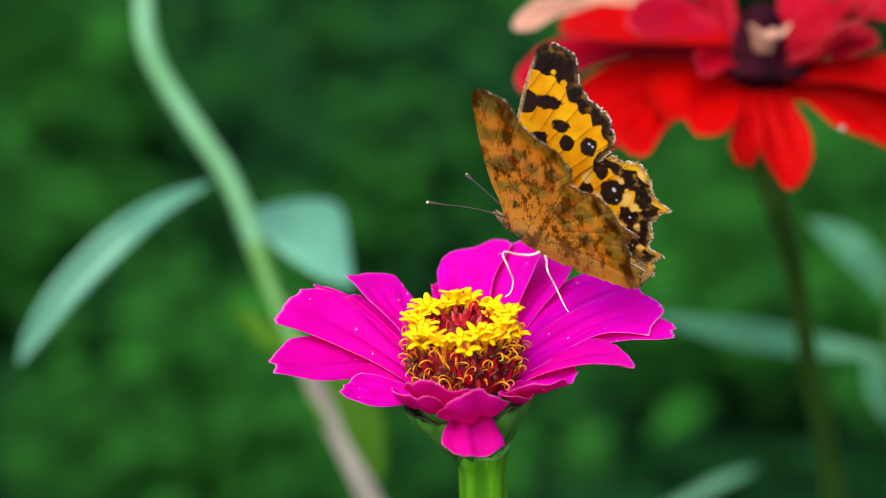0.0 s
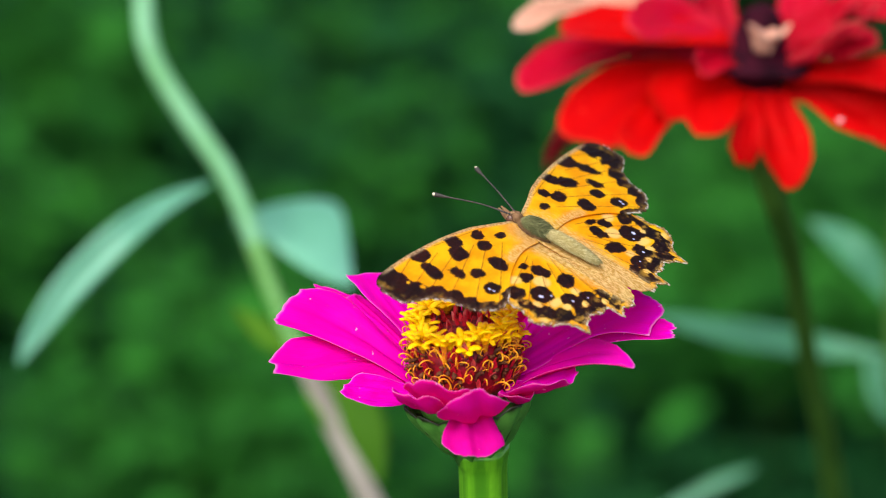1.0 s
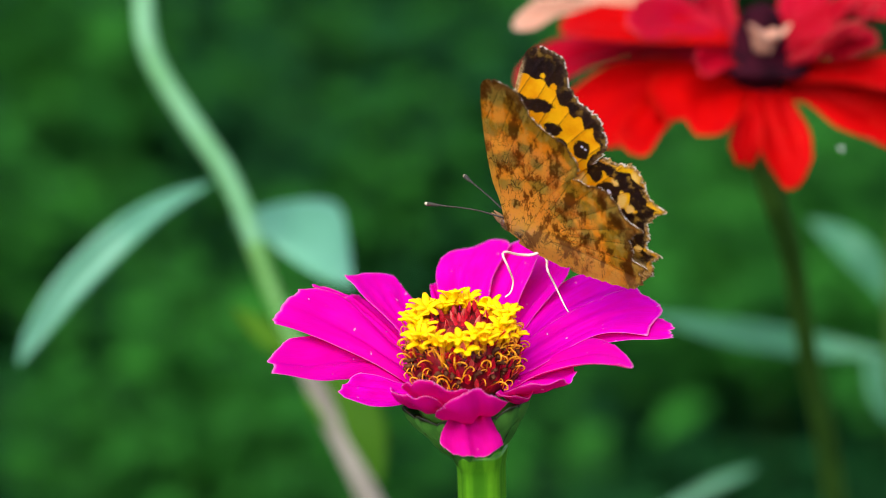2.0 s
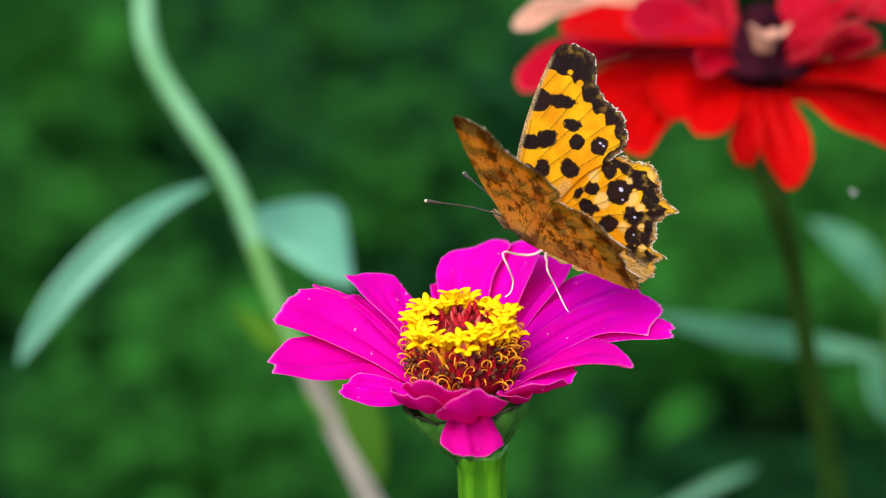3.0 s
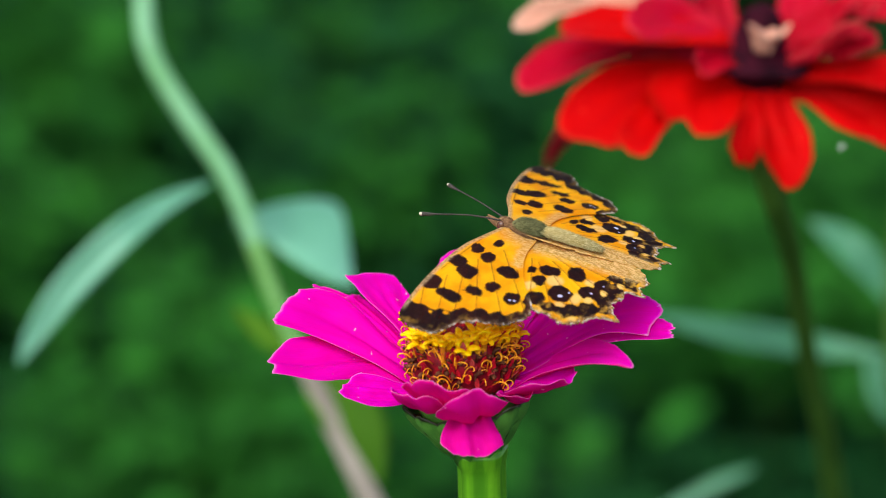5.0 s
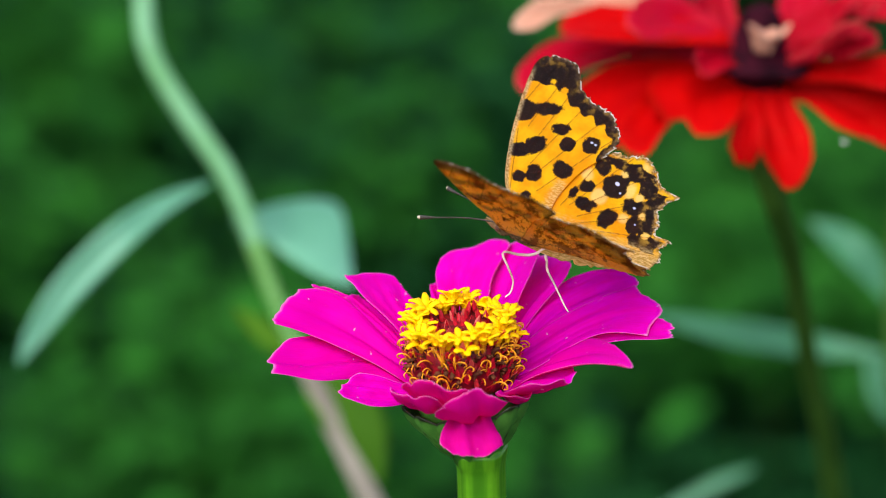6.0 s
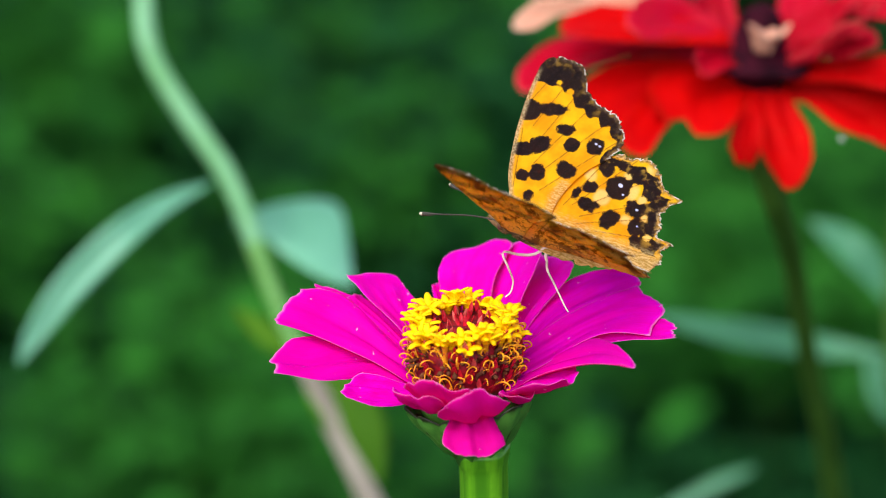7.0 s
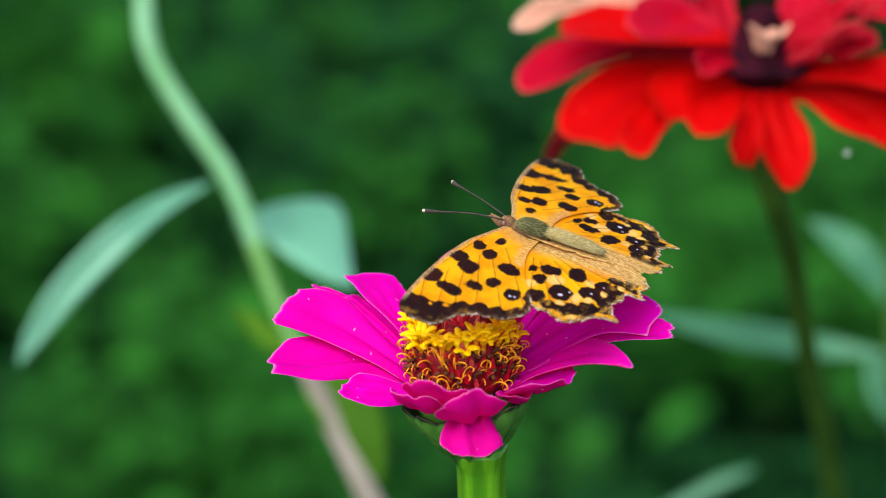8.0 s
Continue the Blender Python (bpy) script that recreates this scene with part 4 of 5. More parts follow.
# ---- red zinnia behind ----
def build_red_zinnia():
    k = 1.25
    centre = view(55.5, 31.0, k)
    foot = [view(58.6, 8.5, k * 1.02), view(61.6, -1.0, k * 1.07), view(64.8, -20, k * 1.15), view(69.6, -46.0, k * 1.25)]
    run = (foot[-1] - foot[-2]).normalized()
    low = foot[-1] + run * 220 + Vector((0, 0, -30))
    base = Vector((low.x + 40, low.y + 10, 0))
    root = thing("zinnia", base)
    tagged(root, "scarlet double zinnia with drooping petals on an olive stem", "flower")
    head = Matrix.Translation((centre - base) * U) @ Matrix.Rotation(radians(-6), 4, "X") @ Matrix.Rotation(radians(4), 4, "Y")
    mats = [RED, RED_UNDER]
    neck = head.translation / U
    pts = [neck, neck + Vector((0.6, 0, -14))] + [p - base for p in foot] + [low - base, Vector((0, 0, -6))]
    part("stem", tube("stem", pts, [3.6, 3.0, 2.7, 2.6, 2.8, 4.0, 5.0], ZINNIA_STEM, 14, 60), root, "dull olive-green stem")
    # near-black, wide-rimmed disc: the shade under the upper petals put into its colour
    part("disc", lathe("disc", [(4, -8), (5, -3), (7, 0), (12, 1.6), (12.5, 2.4), (9.5, 3.6), (6, 6), (5.2, 11), (3.4, 14.5), (0.6, 16)], SHADE_CENTRE, 24, 0.1), root, "flower disc coloured dark for the shade between petal rings", head)
    part("involucre", lathe("involucre", [(3, -14), (5, -11), (7, -7), (8, -3)], SHADE_CENTRE, 24, 0.1), root, "dark cup under the petals", head)

    def petal(label="", **kw):
        part("petal", petal_mesh("petal", mats=kw.pop("mats", [RED if kw["rise"] < 0 else CRIMSON, RED_UNDER]), **kw), root, label, head)

    def wide(label="", **kw):
        part("petal", wide_petal_mesh("petal", cup=1.8, relief=1.8, **kw), root, label, head)

    wide(az=-156, slope=-0.2, z0=-2, r0=6, seed=33, bank=-30, mats=[RED, RED_UNDER], cw=[(0,-9), (14.4,-12.1), (23.7,-13.2), (35.7,-8.5)], tip=[(41.4,-3.1), (42.4,2.4), (37.4,6.2), (34,9.1)], ccw=[(0,9), (10.1,1.6), (20.3,3.8), (29.3,9.2)])
    wide(az=-138, slope=-0.22, z0=-3.5, r0=6, seed=32, bank=-10, mats=[RED, RED_UNDER], cw=[(0,-7), (9.5,-12.2), (28,-6.2), (36.8,-0.8)], tip=[(37.2,3), (34.7,6.4)], ccw=[(0,7), (6.4,-3.1), (17.2,-0.5), (28.7,4.4)])
    wide(az=-130, slope=-0.3, z0=-1.2, r0=5, seed=34, notch=0.5, bank=-20, mats=[RED, RED_UNDER], cw=[(0,-9), (6.2,-13.6), (17.3,-13.1), (23.6,-7.1)], tip=[(24,-2.7), (20.4,-1.2), (22.5,4), (19.2,7.7)], ccw=[(0,9), (4.1,4), (13,7.4)])
    wide(az=-71, slope=-1.0, z0=-2, r0=7, seed=31, bank=0, mats=[RED, RED_UNDER], cw=[(0,-4.5), (5.7,-6.3), (15.7,-6), (21.1,-4.7)], tip=[(24.7,-1.5), (23.2,2.2)], ccw=[(0,4.5), (4.4,4.9), (11.6,6.5), (18,5.7)])
    wide(az=-22, slope=-0.15, z0=-2, r0=6, seed=35, bank=30, mats=[RED, RED_UNDER], cw=[(0,-7), (5.8,-2.5), (15.5,-7.4), (23.7,-8.2)], tip=[(30.9,-6.8), (38.5,1)], ccw=[(0,7), (10.1,7.4), (24.3,11.9), (36.8,9.8)])
    wide(az=-180, slope=-0.08, z0=3, r0=7, seed=42, bank=-20, mats=[CRIMSON, RED_UNDER], cw=[(0,-6), (18.7,-13), (35.3,-8.6), (41.8,-2.8)], tip=[(46.3,4), (45.9,11.1), (41,12.1)], ccw=[(0,6), (15.5,-2.3), (27,2.8), (34.1,8.8)])
    wide(az=186, slope=0.05, z0=8, r0=7, seed=43, bank=-10, mats=[RED, RED_UNDER], cw=[(0,-4.5), (18.9,-10.4), (28.1,-8.8)], tip=[(35.6,-4.5), (38.1,2.7)], ccw=[(0,4.5), (19.2,9.9), (31.9,11.1), (37.3,9.9)])
    wide("faded cream petal", az=172, slope=0.1, z0=6, r0=24, seed=47, bank=-40, mats=[CREAM, CREAM], cw=[(0,-2.2), (11,-6.9), (21,-5.7), (26.8,-3.5)], tip=[(30,1.2), (30.1,4.8)], ccw=[(0,2.2), (10.1,-3.5), (19.8,-1.2), (25.6,5.4)])
    wide("faded cream petal", az=158, slope=0.22, z0=9, r0=20, seed=48, bank=-30, mats=[CREAM, CREAM], cw=[(0,-2.2), (9.2,-5.0), (18.8,-2.5)], tip=[(22.2,1.9)], ccw=[(0,2.2), (5.8,0.3), (12.6,2.8), (18.3,3.7)])
    wide(az=-176, slope=0.25, z0=6, r0=4, seed=60, bank=-20, mats=[CRIMSON, RED_UNDER], cw=[(0,-4.5), (14.6,-14.8), (24.1,-5.2)], tip=[(27.1,3.7), (22.9,7.8)], ccw=[(0,4.5), (5.6,-0.4), (15,5.3)])
    wide(az=-134, slope=-0.0, z0=4, r0=4, seed=61, bank=-20, mats=[CRIMSON, RED_UNDER], cw=[(0,-4), (9.2,-6.3), (16.8,-2)], tip=[(17.4,2.1)], ccw=[(0,4), (7.1,2.5), (13.1,3.5)])
    wide(az=-16, slope=0.3, z0=5, r0=4, seed=46, bank=30, mats=[CRIMSON, RED_UNDER], cw=[(0,-4.5), (5.9,-1.8), (13.7,-4.9), (20,-5.3)], tip=[(22.6,-2.6), (21.6,3.1)], ccw=[(0,4.5), (5.6,3.6), (9.4,5.6), (14.4,6.8)])
    wide(az=11, slope=0.35, z0=7, r0=4, seed=45, bank=20, mats=[CRIMSON, RED_UNDER], cw=[(0,-4.5), (14.3,0.8), (23,-4.2), (30.9,-11.1)], tip=[(36.8,-9.7), (37.9,-0.7)], ccw=[(0,4.5), (15.9,8.3), (25.2,7.9), (32.6,6.1)])
    wide(az=-16, slope=0.1, z0=2, r0=6, seed=44, bank=20, mats=[RED, RED_UNDER], cw=[(0,-6), (12.5,-6.1), (22.8,-9), (32.6,-9.6)], tip=[(37.8,-2.3), (36.9,4.8)], ccw=[(0,6), (9.9,2.8), (20.8,5.1), (30.2,9.3)])
    petal("faded curled petal", az=-86, reach=13, rise=11, width=8, sag=-4, start=(6, 6), seed=49, mats=[CREAM, CREAM])
    petal("shrivelled dark red petal", az=-99, reach=18, rise=-17, width=6, sag=-3, start=(10, -4), seed=72)
    petal("shaded dull red petal", az=152, reach=50, rise=-30, width=14, sag=-6, start=(10, -2), seed=41)
    # the far side
    for az, rise, seed in ((18, -8, 37), (50, -8, 38), (85, -8, 39), (118, -8, 40)):
        petal(az=az, reach=46, rise=rise, width=20, sag=-4, start=(10, -2), seed=seed)
    for q in (0, 1, 3, 8):
        petal(az=40 * q + 12, reach=20 + 3 * (q % 3), rise=19 + 4 * (q % 2), width=10, sag=2, start=(6, 3), seed=50 + q, ripple=1.5)
    return root


build_red_zinnia()


# ---- tall plant with pale leaves ----
def build_tall_plant():
    k = 1.45
    path = [view(-52.5, 62, k), view(-53.0, 44, k), view(-51.4, 34, k), view(-45.6, 24, k), view(-38.8, 14, k), view(-35.0, 6, k), view(-33.4, 1.0, k)]
    middle = [view(-33.4, 1.0, k), view(-31.4, -4.5, k), view(-28.6, -11.5, k), view(-25.5, -18.0, k)]
    lower = [view(-25.5, -18.0, k), view(-21.8, -26.0, k), view(-12.8, -44.5, k), view(-6.0, -60, k)]
    run = (lower[-1] - lower[-2]).normalized()
    lower += [lower[-1] + run * 150 + Vector((0, 0, -20)), lower[-1] + run * 330 + Vector((-40, 0, -120))]
    foot = Vector((lower[-1].x + 60, lower[-1].y, 0))
    root = thing("tall_plant", foot)
    tagged(root, "tall garden plant with a bent pale stem and hanging leaves", "plant")
    rel = lambda pts: [p - foot for p in pts]
    part("stem", tube("stem", rel(path), [2.7, 2.7, 2.8, 2.8, 2.6, 2.4], PALE_STEM, 14, 40), root, "pale green bent stem")
    part("stem", tube("stem", rel(middle), [2.7, 2.3, 2.3, 2.7], GREEN_STEM, 14, 24), root, "green middle stem")
    part("stem", tube("stem", rel(lower) + [Vector((0, 0, -6))], [2.7, 3.0, 3.4, 3.9, 4.6], DRY_STEM, 14, 50), root, "greyish dry lower stem")
    part("leaf", leaf_mesh("leaf", rel([view(-40.5, 12.0, k), view(-50.2, 7.4, k * 0.99), view(-58.2, 1.4, k * 0.98), view(-66.6, -7.2, k * 0.98), view(-72.2, -15.0, k * 0.98), view(-75.2, -20.6, k * 0.98)]), 8.2, PALE_LEAF, 0.3, (0.3, -0.75, 0.45), 0.7, 0.5, 1, 0.5), root, "long pale green hanging leaf")
    upper = spline(rel([view(-37, 4.5, k), view(-32.5, 7.2, k * 1.01), view(-25, 8.7, k * 1.03), view(-19.6, 8.4, k * 1.03), view(-17.4, 5.4, k * 1.02), view(-16.4, -1, k), view(-15.8, -6.8, k * 0.97)]), 24)
    under = spline(rel([view(-37, 4.5, k), view(-33.0, 3.0, k), view(-28.5, -0.6, k), view(-24.0, -3.8, k * 0.99), view(-20.0, -5.8, k * 0.98), view(-17.6, -6.6, k * 0.97), view(-15.8, -6.8, k * 0.97)]), 24)

    def folded(s, v):
        u = s * 23
        i = min(int(u), 22)
        p, q = upper[i].lerp(upper[i + 1], u - i), under[i].lerp(under[i + 1], u - i)
        return q.lerp(p, v / 2 + 0.5) + Vector((0, 2.4 * (1 - v * v) * math.sin(math.pi * s) + 0.5 * noise.noise(Vector((s * 4, v, 2))), 0))

    part("leaf", sheet("leaf", folded, 24, 9, 0.7, [PALE_LEAF, PALE_LEAF]), root, "broad pale green folded leaf")
    part("leaf", leaf_mesh("leaf", rel([view(-24, -22, k), view(-19, -26, k), view(-14, -32, k), view(-11, -42, k)]), 15, LIME_LEAF, 0.2, (0.3, -0.9, 0.3), 0.7, 0.5, 3), root, "yellow-green hanging leaf")
    part("leaf", leaf_mesh("leaf", rel([view(-27.5, -18.5, k), view(-32, -14.5, k), view(-37, -10.5, k)]), 6.0, LIME_LEAF, 0.2, (0.3, -0.9, 0.3), 0.7, 0.5, 4), root, "small yellow-green leaf")


build_tall_plant()


# ---- foliage behind ----
def canopy(x, y, z=430.0):
    """Where the line of sight beside (x) and above (y) its middle comes down to the shrubs' height z."""
    k = (EYE.z - z) / (EYE.z - view(x, y).z)
    return view(x, y, k)


def foliage_mesh(name, mat, leaves, seed):
    """Many bent leaves; each one: its place and its length."""
    rnd = random.Random(seed)
    verts, faces = [], []
    for p, size in leaves:
        d = Vector((rnd.gauss(0, 1), rnd.gauss(0, 1), rnd.gauss(0.1, 0.5))).normalized()
        up = Vector((rnd.gauss(0, 0.35), rnd.gauss(-0.25, 0.35), 1)).normalized()
        t = d.cross(up).normalized()
        n = t.cross(d)
        ln = size * rnd.uniform(0.6, 1.3)
        wd = ln * rnd.uniform(0.2, 0.32)
        b = len(verts)
        for s, w in ((0.0, 0.06), (0.3, 0.85), (0.6, 0.9), (1.0, 0.05)):
            m = p + d * ln * (s - 0.5) - n * ln * 0.25 * (s - 0.3) ** 2
            verts += [m - t * wd * w + n * wd * 0.25 * w, m - n * 0.4, m + t * wd * w + n * wd * 0.25 * w]
        for i in range(3):
            a = b + i * 3
            faces += [(a, a + 1, a + 4, a + 3), (a + 1, a + 2, a + 5, a + 4)]
    return mesh_of(name, verts, faces, [mat])


def twig_mesh(name, stalks, mat):
    """Upright leaning twigs, from the soil to the leaves."""
    verts, faces = [], []
    for foot, top, r in stalks:
        k = len(verts)
        for p, q in ((foot, r), (foot.lerp(top, 0.5) + Vector((r * 3, -r * 2, 0)), r * 0.7), (top, r * 0.3)):
            verts += [p + Vector((q, 0, 0)), p + Vector((-q * 0.5, q * 0.87, 0)), p + Vector((-q * 0.5, -q * 0.87, 0))]
        for i in (0, 3):
            for q in range(3):
                a, b = k + i + q, k + i + (q + 1) % 3
                faces.append((a, b, b + 3, a + 3))
    return mesh_of(name, verts, faces, [mat])


def build_bushes():
    rnd = random.Random(11)
    leaves, stalks = [], []
    gaps = [canopy(*q, 0.0).xy.to_3d() for q in ((50, -26), (68, -34), (-44, 2), (34, -31), (28, -38), (38, -38))]
    for _ in range(1600):
        x, y = rnd.uniform(-1500, 1500), rnd.uniform(800, 3500)
        if (x / 1150) ** 2 + ((y - 1850) / 1250) ** 2 > 1 + 0.5 * noise.noise(Vector((x, y, 3)) * 0.003):
            continue
        top = 400 + 190 * noise.noise(Vector((x, y, 0)) * 0.0034) + rnd.gauss(0, 25)
        c = Vector((x, y, 0))
        if any((c - h).length < 150 and rnd.random() < 0.8 for h in gaps):
            continue
        stalks.append((c + Vector((rnd.uniform(-40, 40), rnd.uniform(-40, 40), -6)), c + Vector((0, 0, top)), 4.0))
        for _ in range(70):
            z = top * (1 - 0.75 * rnd.random() ** 1.8)
            leaves.append((c + Vector((rnd.gauss(0, 55), rnd.gauss(0, 55), z)), 46))
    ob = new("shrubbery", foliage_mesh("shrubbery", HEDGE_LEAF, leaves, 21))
    tagged(ob, "dense dark green garden foliage behind the flowers", "foliage", kind="stuff")
    ob = new("twigs", twig_mesh("twigs", stalks, OLIVE_STEM))
    tagged(ob, "thin olive twigs under the dark green foliage", "twigs", kind="stuff")
    # lighter-coloured shoots that stand above the rest, placed to set the background's brightness
    leaves, stalks = [], []
    for x, y, spread, count in ((-44, -41, 50, 16), (-8, 16, 60, 18), (-12, 10, 50, 12), (-38, -24, 40, 22), (-30, -38, 40, 16), (-52, -36, 40, 10), (5, -40, 40, 6), (64, -3, 44, 40), (50, 7, 44, 30), (72, 14, 40, 24), (-36, -34, 40, 34), (-76, 2, 44, 44), (-70, 36, 44, 90), (-60, 24, 44, 24), (67, -8, 36, 26), (76, -14, 36, 16), (-62, -28, 44, 18), (38, 5, 40, 30), (74, -8, 36, 24), (14, 42, 36, 20),
                                (-45, -16, 36, 20), (50, -2, 40, 34), (60, 10, 40, 34), (70, 6, 36, 24), (58, -14, 40, 20), (6, -30, 40, 8), (30, 0, 40, 10), (40, -12, 40, 30), (56, -8, 36, 30), (-26, 40, 40, 6), (-18, 38, 70, 7), (-12, 24, 80, 8), (46, 14, 36, 20)):
        c = canopy(x, y, 530.0 if y < -20 or x > 45 else 470.0)
        stalks.append((Vector((c.x + 20, c.y + 30, -6)), c, 4.5))
        for _ in range(count * 3):
            leaves.append((c + Vector((rnd.gauss(0, spread), rnd.gauss(0, spread), rnd.gauss(0, spread * 0.6))), 34))
    ob = new("shoots", foliage_mesh("shoots", LIGHT_GREEN_LEAF, leaves, 22))
    tagged(ob, "lighter green shoots standing above the foliage", "foliage", kind="stuff")
    ob = new("twigs", twig_mesh("twigs", stalks, OLIVE_STEM))
    tagged(ob, "thin olive twigs of the lighter green shoots", "twigs", kind="stuff")


build_bushes()


def build_side_plant():
    """The leaves that reach in beside the red flower's stem."""
    k = 1.62
    foot = view(84, -60, k)
    foot.z = 0
    root = thing("garden_plant", foot)
    tagged(root, "leafy green garden plant with long narrow leaves", "plant")
    rel = lambda *pts: [p - foot for p in pts]
    part("stem", tube("stem", rel(view(82, 16, k), view(80, -10, k), view(82, -40, k), view(84, -58, k)) + [Vector((0, 0, -6))], [2.0, 2.6, 3.0, 3.4, 4.0], OLIVE_STEM, 12, 30), root, "thin green stem")
    part("leaf", leaf_mesh("leaf", rel(view(80, -19, k), view(64, -17, k), view(50, -14.8, k * 0.98), view(36, -11.5, k * 0.97)), 9, DULL_LEAF, 0.25, (0.1, -0.7, 0.7), 0.8, 0.6, 5, 0.5), root, "long dull green leaf")
    part("leaf", leaf_mesh("leaf", rel(view(80, -11, k), view(76, -4, k), view(71, 1, k), view(65, 5, k)), 11, DULL_LEAF, 0.25, (0.3, -0.7, 0.6), 0.8, 0.6, 6, 0.5), root, "narrow pale green leaf")
    part("leaf", leaf_mesh("leaf", rel(view(84, -62, k), view(52, -60, k), view(37, -50, k), view(46, -43, k), view(56, -38.5, k)), 4.4, DULL_LEAF, 0.25, (0.1, -0.7, 0.7), 0.8, 0.6, 7, 0.75), root, "long drooping green leaf")
    part("leaf", leaf_mesh("leaf", rel(view(83, -32, k), view(79, -26, k), view(75, -18, k)), 13, DULL_LEAF, 0.25, (0.3, -0.8, 0.4), 0.8, 0.6, 8, 0.5), root, "broad green leaf")


build_side_plant()


def build_seed():
    """A floating tuft of fluff."""
    verts, faces = [], []
    rnd = random.Random(8)
    for _ in range(60):
        d = Vector((rnd.gauss(0, 1), rnd.gauss(0, 1), rnd.gauss(0, 1))).normalized()
        t = d.cross(Vector((0.3, 0.5, 0.8))).normalized() * 0.05
        s = d.cross(t).normalized() * 0.05
        k = len(verts)
        verts += [t, -t + s, -t - s, d * rnd.uniform(0.7, 1.2)]
        faces += [(k, k + 1, k + 3), (k + 1, k + 2, k + 3), (k + 2, k, k + 3)]
    root = thing("floating_seed", drift(70.7, 21.4).translation / U)
    tagged(root, "tiny white tuft of seed fluff drifting in the air", "seed")
    part("fluff", mesh_of("fluff", verts, faces, [FLUFF]), root)
    part("core", blob("core", (0, 0, 0), (0.32, 0.25, 0.25), FLUFF, 0.1, 0.0, 10), root)
    return root


FLUFF = plain_material("white_fluff", (0.8, 0.8, 0.78), (0.65, 0.65, 0.6), 2000.0, 0.8, 0.1, 0.1)


def drift(x, y):
    return Matrix.Translation(view(x, y, 1.2) * U)


seed_fluff = build_seed()


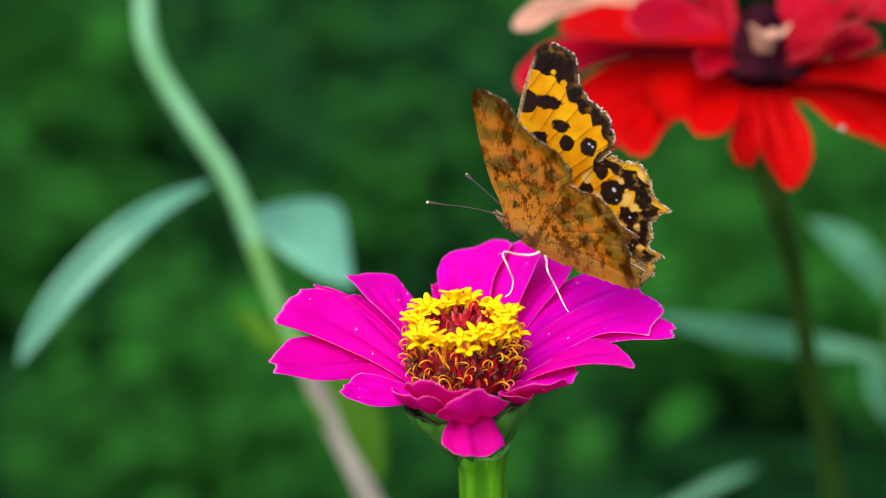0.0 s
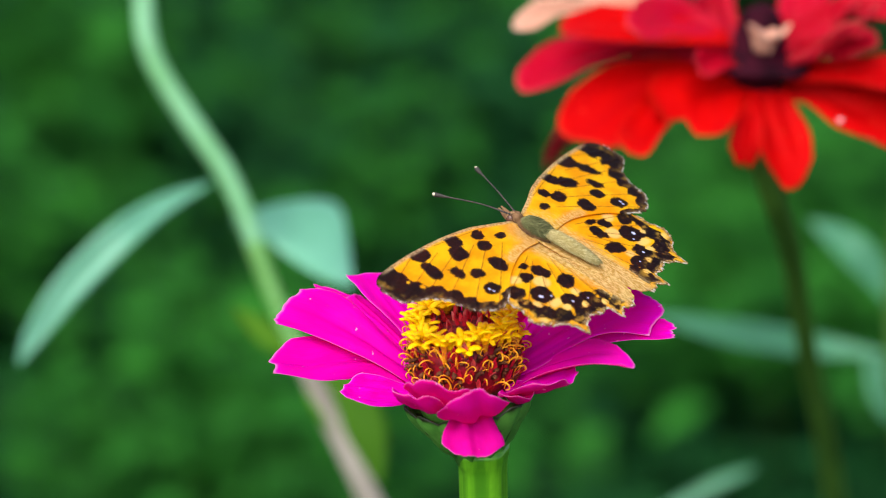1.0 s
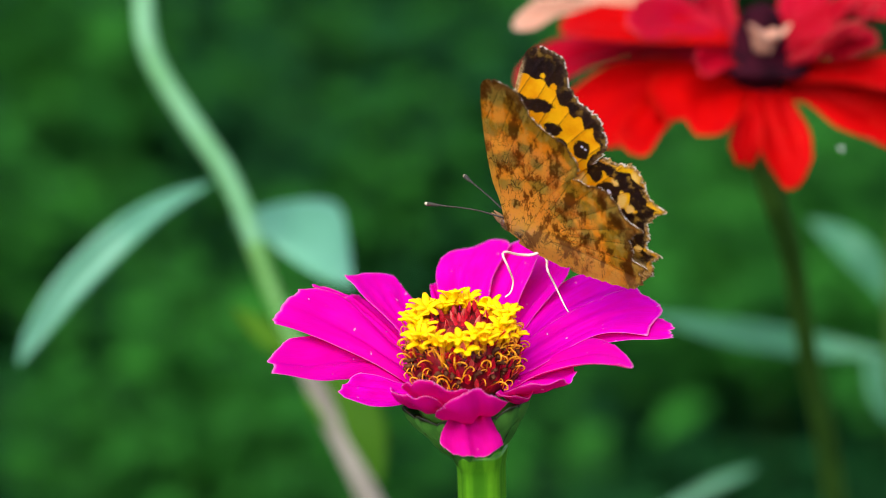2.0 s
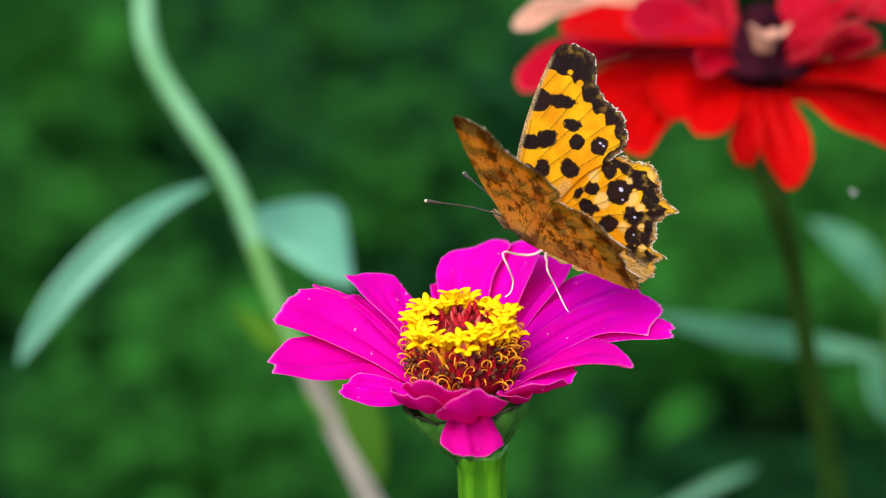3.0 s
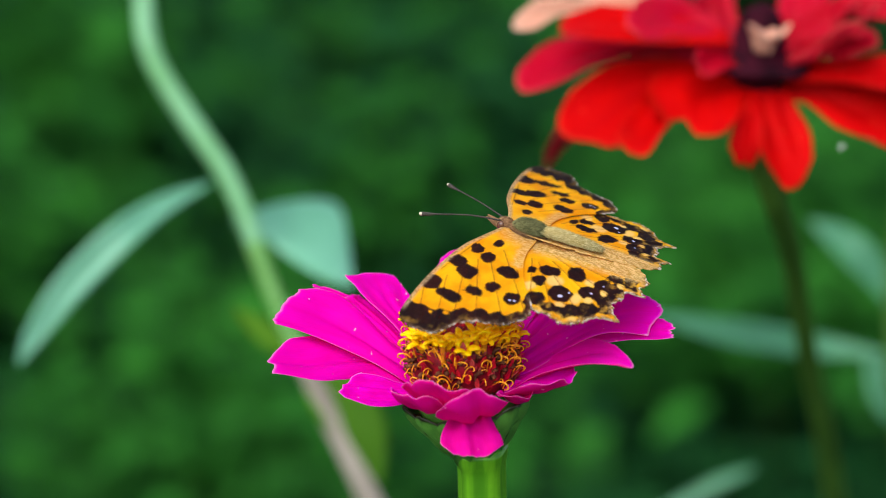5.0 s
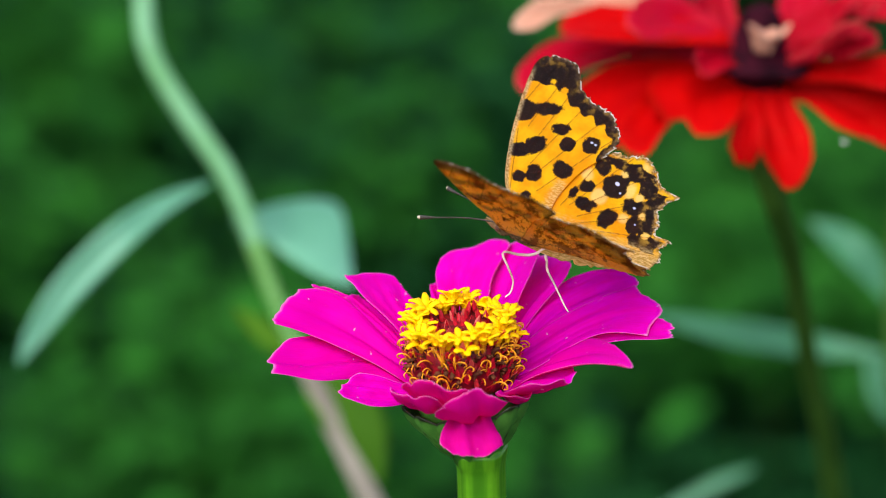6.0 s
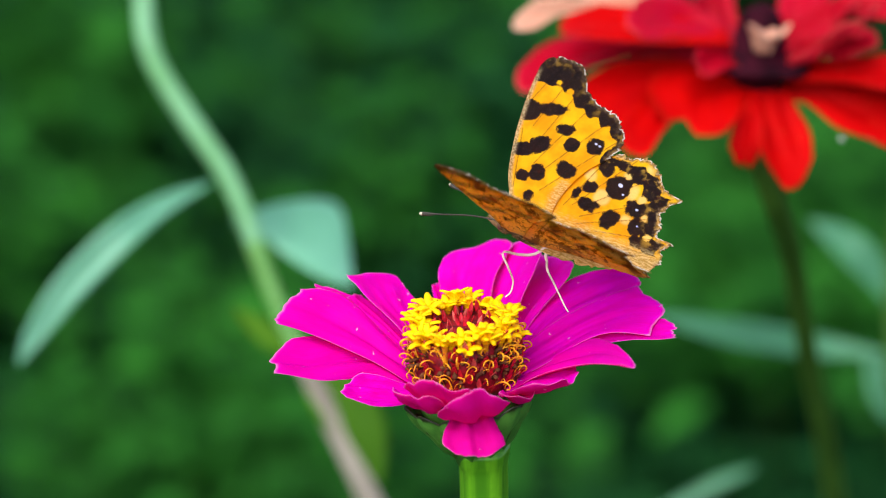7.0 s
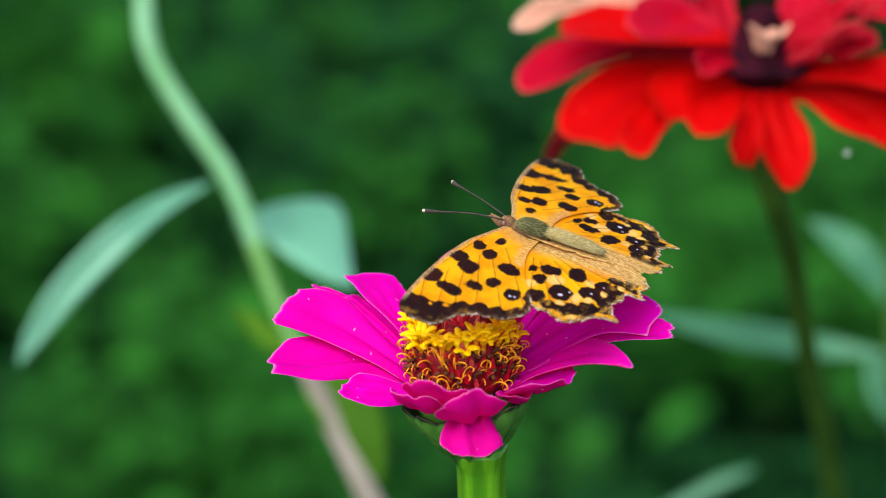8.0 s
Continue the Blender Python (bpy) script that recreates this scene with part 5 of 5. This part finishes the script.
# ---- what moves ----
def motions():
    poses = [(0.0, body(16.3, 3.0, 26.1, 24.7)), (0.2, body(16.3, 3.1, 25.9, 25.5)), (0.4, body(16.4, 3.1, 26.6, 27.5)), (0.6, body(16.7, 3.1, 27.1, 28.0)), (0.8, body(17.0, 3.1, 26.7, 27.6)),
             (1.0, body(16.9, 3.1, 27.6, 29.0)), (1.2, body(16.5, 3.1, 27.2, 28.7)), (1.5, body(16.0, 2.9, 26.2, 27.2)), (1.7, body(16.1, 2.9, 25.4, 24.0)), (2.2, body(16.1, 2.9, 25.3, 24.8)),
             (2.8, body(16.1, 3.0, 25.2, 25.5))]
    later = [(3.0, body(16.0, 3.1, 24.9, 25.3)), (3.3, body(16.0, 3.2, 23.9, 24.5)), (3.5, body(15.9, 3.2, 22.3, 23.2)), (3.7, body(15.5, 3.1, 19.3, 18.9)), (3.9, body(15.2, 3.0, 18.1, 16.9)),
             (4.2, body(15.3, 2.9, 17.8, 16.8)), (4.5, body(15.5, 3.0, 16.4, 16.7)), (4.7, body(15.7, 3.1, 16.4, 17.7)), (5.2, body(15.8, 3.0, 17.0, 18.4)), (5.8, body(15.6, 2.8, 17.8, 17.0))]
    last = [(6.0, body(15.5, 2.7, 18.2, 17.5)), (6.2, body(15.9, 2.7, 18.1, 19.1)), (6.4, body(16.1, 2.9, 17.7, 20.4)), (6.6, body(16.0, 3.0, 18.0, 20.6)), (6.8, body(15.8, 3.0, 18.3, 19.6)),
            (7.0, body(15.8, 2.9, 18.3, 18.8)), (7.3, body(15.8, 3.0, 18.3, 19.1)), (7.6, body(15.9, 3.0, 17.4, 19.5)), (8.0, body(16.2, 3.0, 17.3, 20.1))]
    poses = poses + later + last
    walk(butterfly, poses)
    for leg, m in LEGS:
        walk(leg, [(t, p.inverted() @ m) for t, p in poses])

    def wing(angle):
        if side > 0:
            angle += 1.5 * min(1, max(0, (angle - 20) / 30)) - 0.2 * max(0, angle - 60)
        angle -= 3.0 * min(1, max(0, (22 - angle) / 20))
        return Matrix.Translation((0, side * 1.2 * U, 0)) @ Matrix.Rotation(radians(angle) * side, 4, "X")

    for ob, side in WINGS:
        walk(ob, [(0.0, wing(73)), (0.1, wing(64)), (0.2, wing(57)), (0.3, wing(48)), (0.4, wing(35)), (0.5, wing(19)), (0.6, wing(3)), (0.7, wing(-5)), (0.8, wing(-7)), (0.9, wing(-5)),
                  (1.0, wing(0)), (1.1, wing(5)), (1.2, wing(14)), (1.3, wing(24)), (1.4, wing(37)), (1.5, wing(52)), (1.6, wing(70)), (1.7, wing(83)), (1.85, wing(87)), (2.05, wing(77)),
                  (2.25, wing(56)), (2.45, wing(41)), (2.6, wing(40)), (2.8, wing(47)), (2.9, wing(52)), (3.0, wing(58)), (3.1, wing(61)), (3.2, wing(62)), (3.3, wing(61)), (3.4, wing(59)),
                  (3.5, wing(53)), (3.6, wing(39)), (3.7, wing(28)), (3.8, wing(29)), (3.9, wing(42)), (4.0, wing(57)), (4.1, wing(69)), (4.2, wing(70)), (4.3, wing(61)), (4.4, wing(48)),
                  (4.5, wing(36)), (4.6, wing(23)), (4.7, wing(8)), (4.8, wing(-3)), (4.9, wing(-8)), (5.0, wing(-7)), (5.15, wing(1)), (5.3, wing(17)), (5.45, wing(40)), (5.6, wing(62)),
                  (5.7, wing(69)), (5.8, wing(65)), (5.9, wing(55)), (6.0, wing(44)), (6.1, wing(33)), (6.2, wing(20)), (6.3, wing(7)), (6.4, wing(0)), (6.5, wing(4)), (6.6, wing(8)),
                  (6.7, wing(15)), (6.8, wing(23)), (6.9, wing(33)), (7.0, wing(42)), (7.1, wing(47)), (7.2, wing(47)), (7.3, wing(44)), (7.4, wing(39)), (7.5, wing(31)), (7.6, wing(22)),
                  (7.7, wing(9)), (7.8, wing(-1)), (7.9, wing(-6)), (8.0, wing(-4))])
    walk(seed_fluff, [(0.0, drift(70.7, 21.4)), (0.4, drift(70.3, 24.8)), (0.8, drift(70.2, 24.6)), (1.2, drift(70.4, 20.5)), (1.6, drift(70.2, 19.8)), (2.2, drift(70.6, 16.5)), (2.8, drift(71.5, 12.5)),
                      (3.1, drift(73.1, 8.8)), (3.4, drift(73.4, 7.2)), (3.7, drift(72.7, 8.1)), (4.0, drift(71.3, 13.1)), (4.4, drift(70.2, 16.6)), (5.1, drift(70.6, 18.2)), (5.8, drift(71.0, 18.9)),
                      (6.2, drift(71.0, 19.0)), (6.8, drift(70.4, 19.8)), (7.4, drift(71.3, 17.9)), (8.0, drift(71.5, 17.0))])
    at = zinnia.matrix_basis.copy()

    def sway(x):
        """The bloom's small swing to the side, about the foot of its stem."""
        return at @ Matrix.Rotation(math.atan2(x * 0.1, HEAD.z), 4, "Y")

    walk(zinnia, [(0.0, sway(0)), (1.0, sway(0.3)), (1.5, sway(-2.2)), (2.2, sway(-2.6)), (3.0, sway(-2.0)), (3.5, sway(-1.5)), (4.5, sway(-1.6)), (5.2, sway(-2.2)), (6.0, sway(-3.0)),
                  (6.5, sway(0.8)), (7.0, sway(1.4)), (7.5, sway(-1.6)), (8.0, sway(-3.0))])


motions()
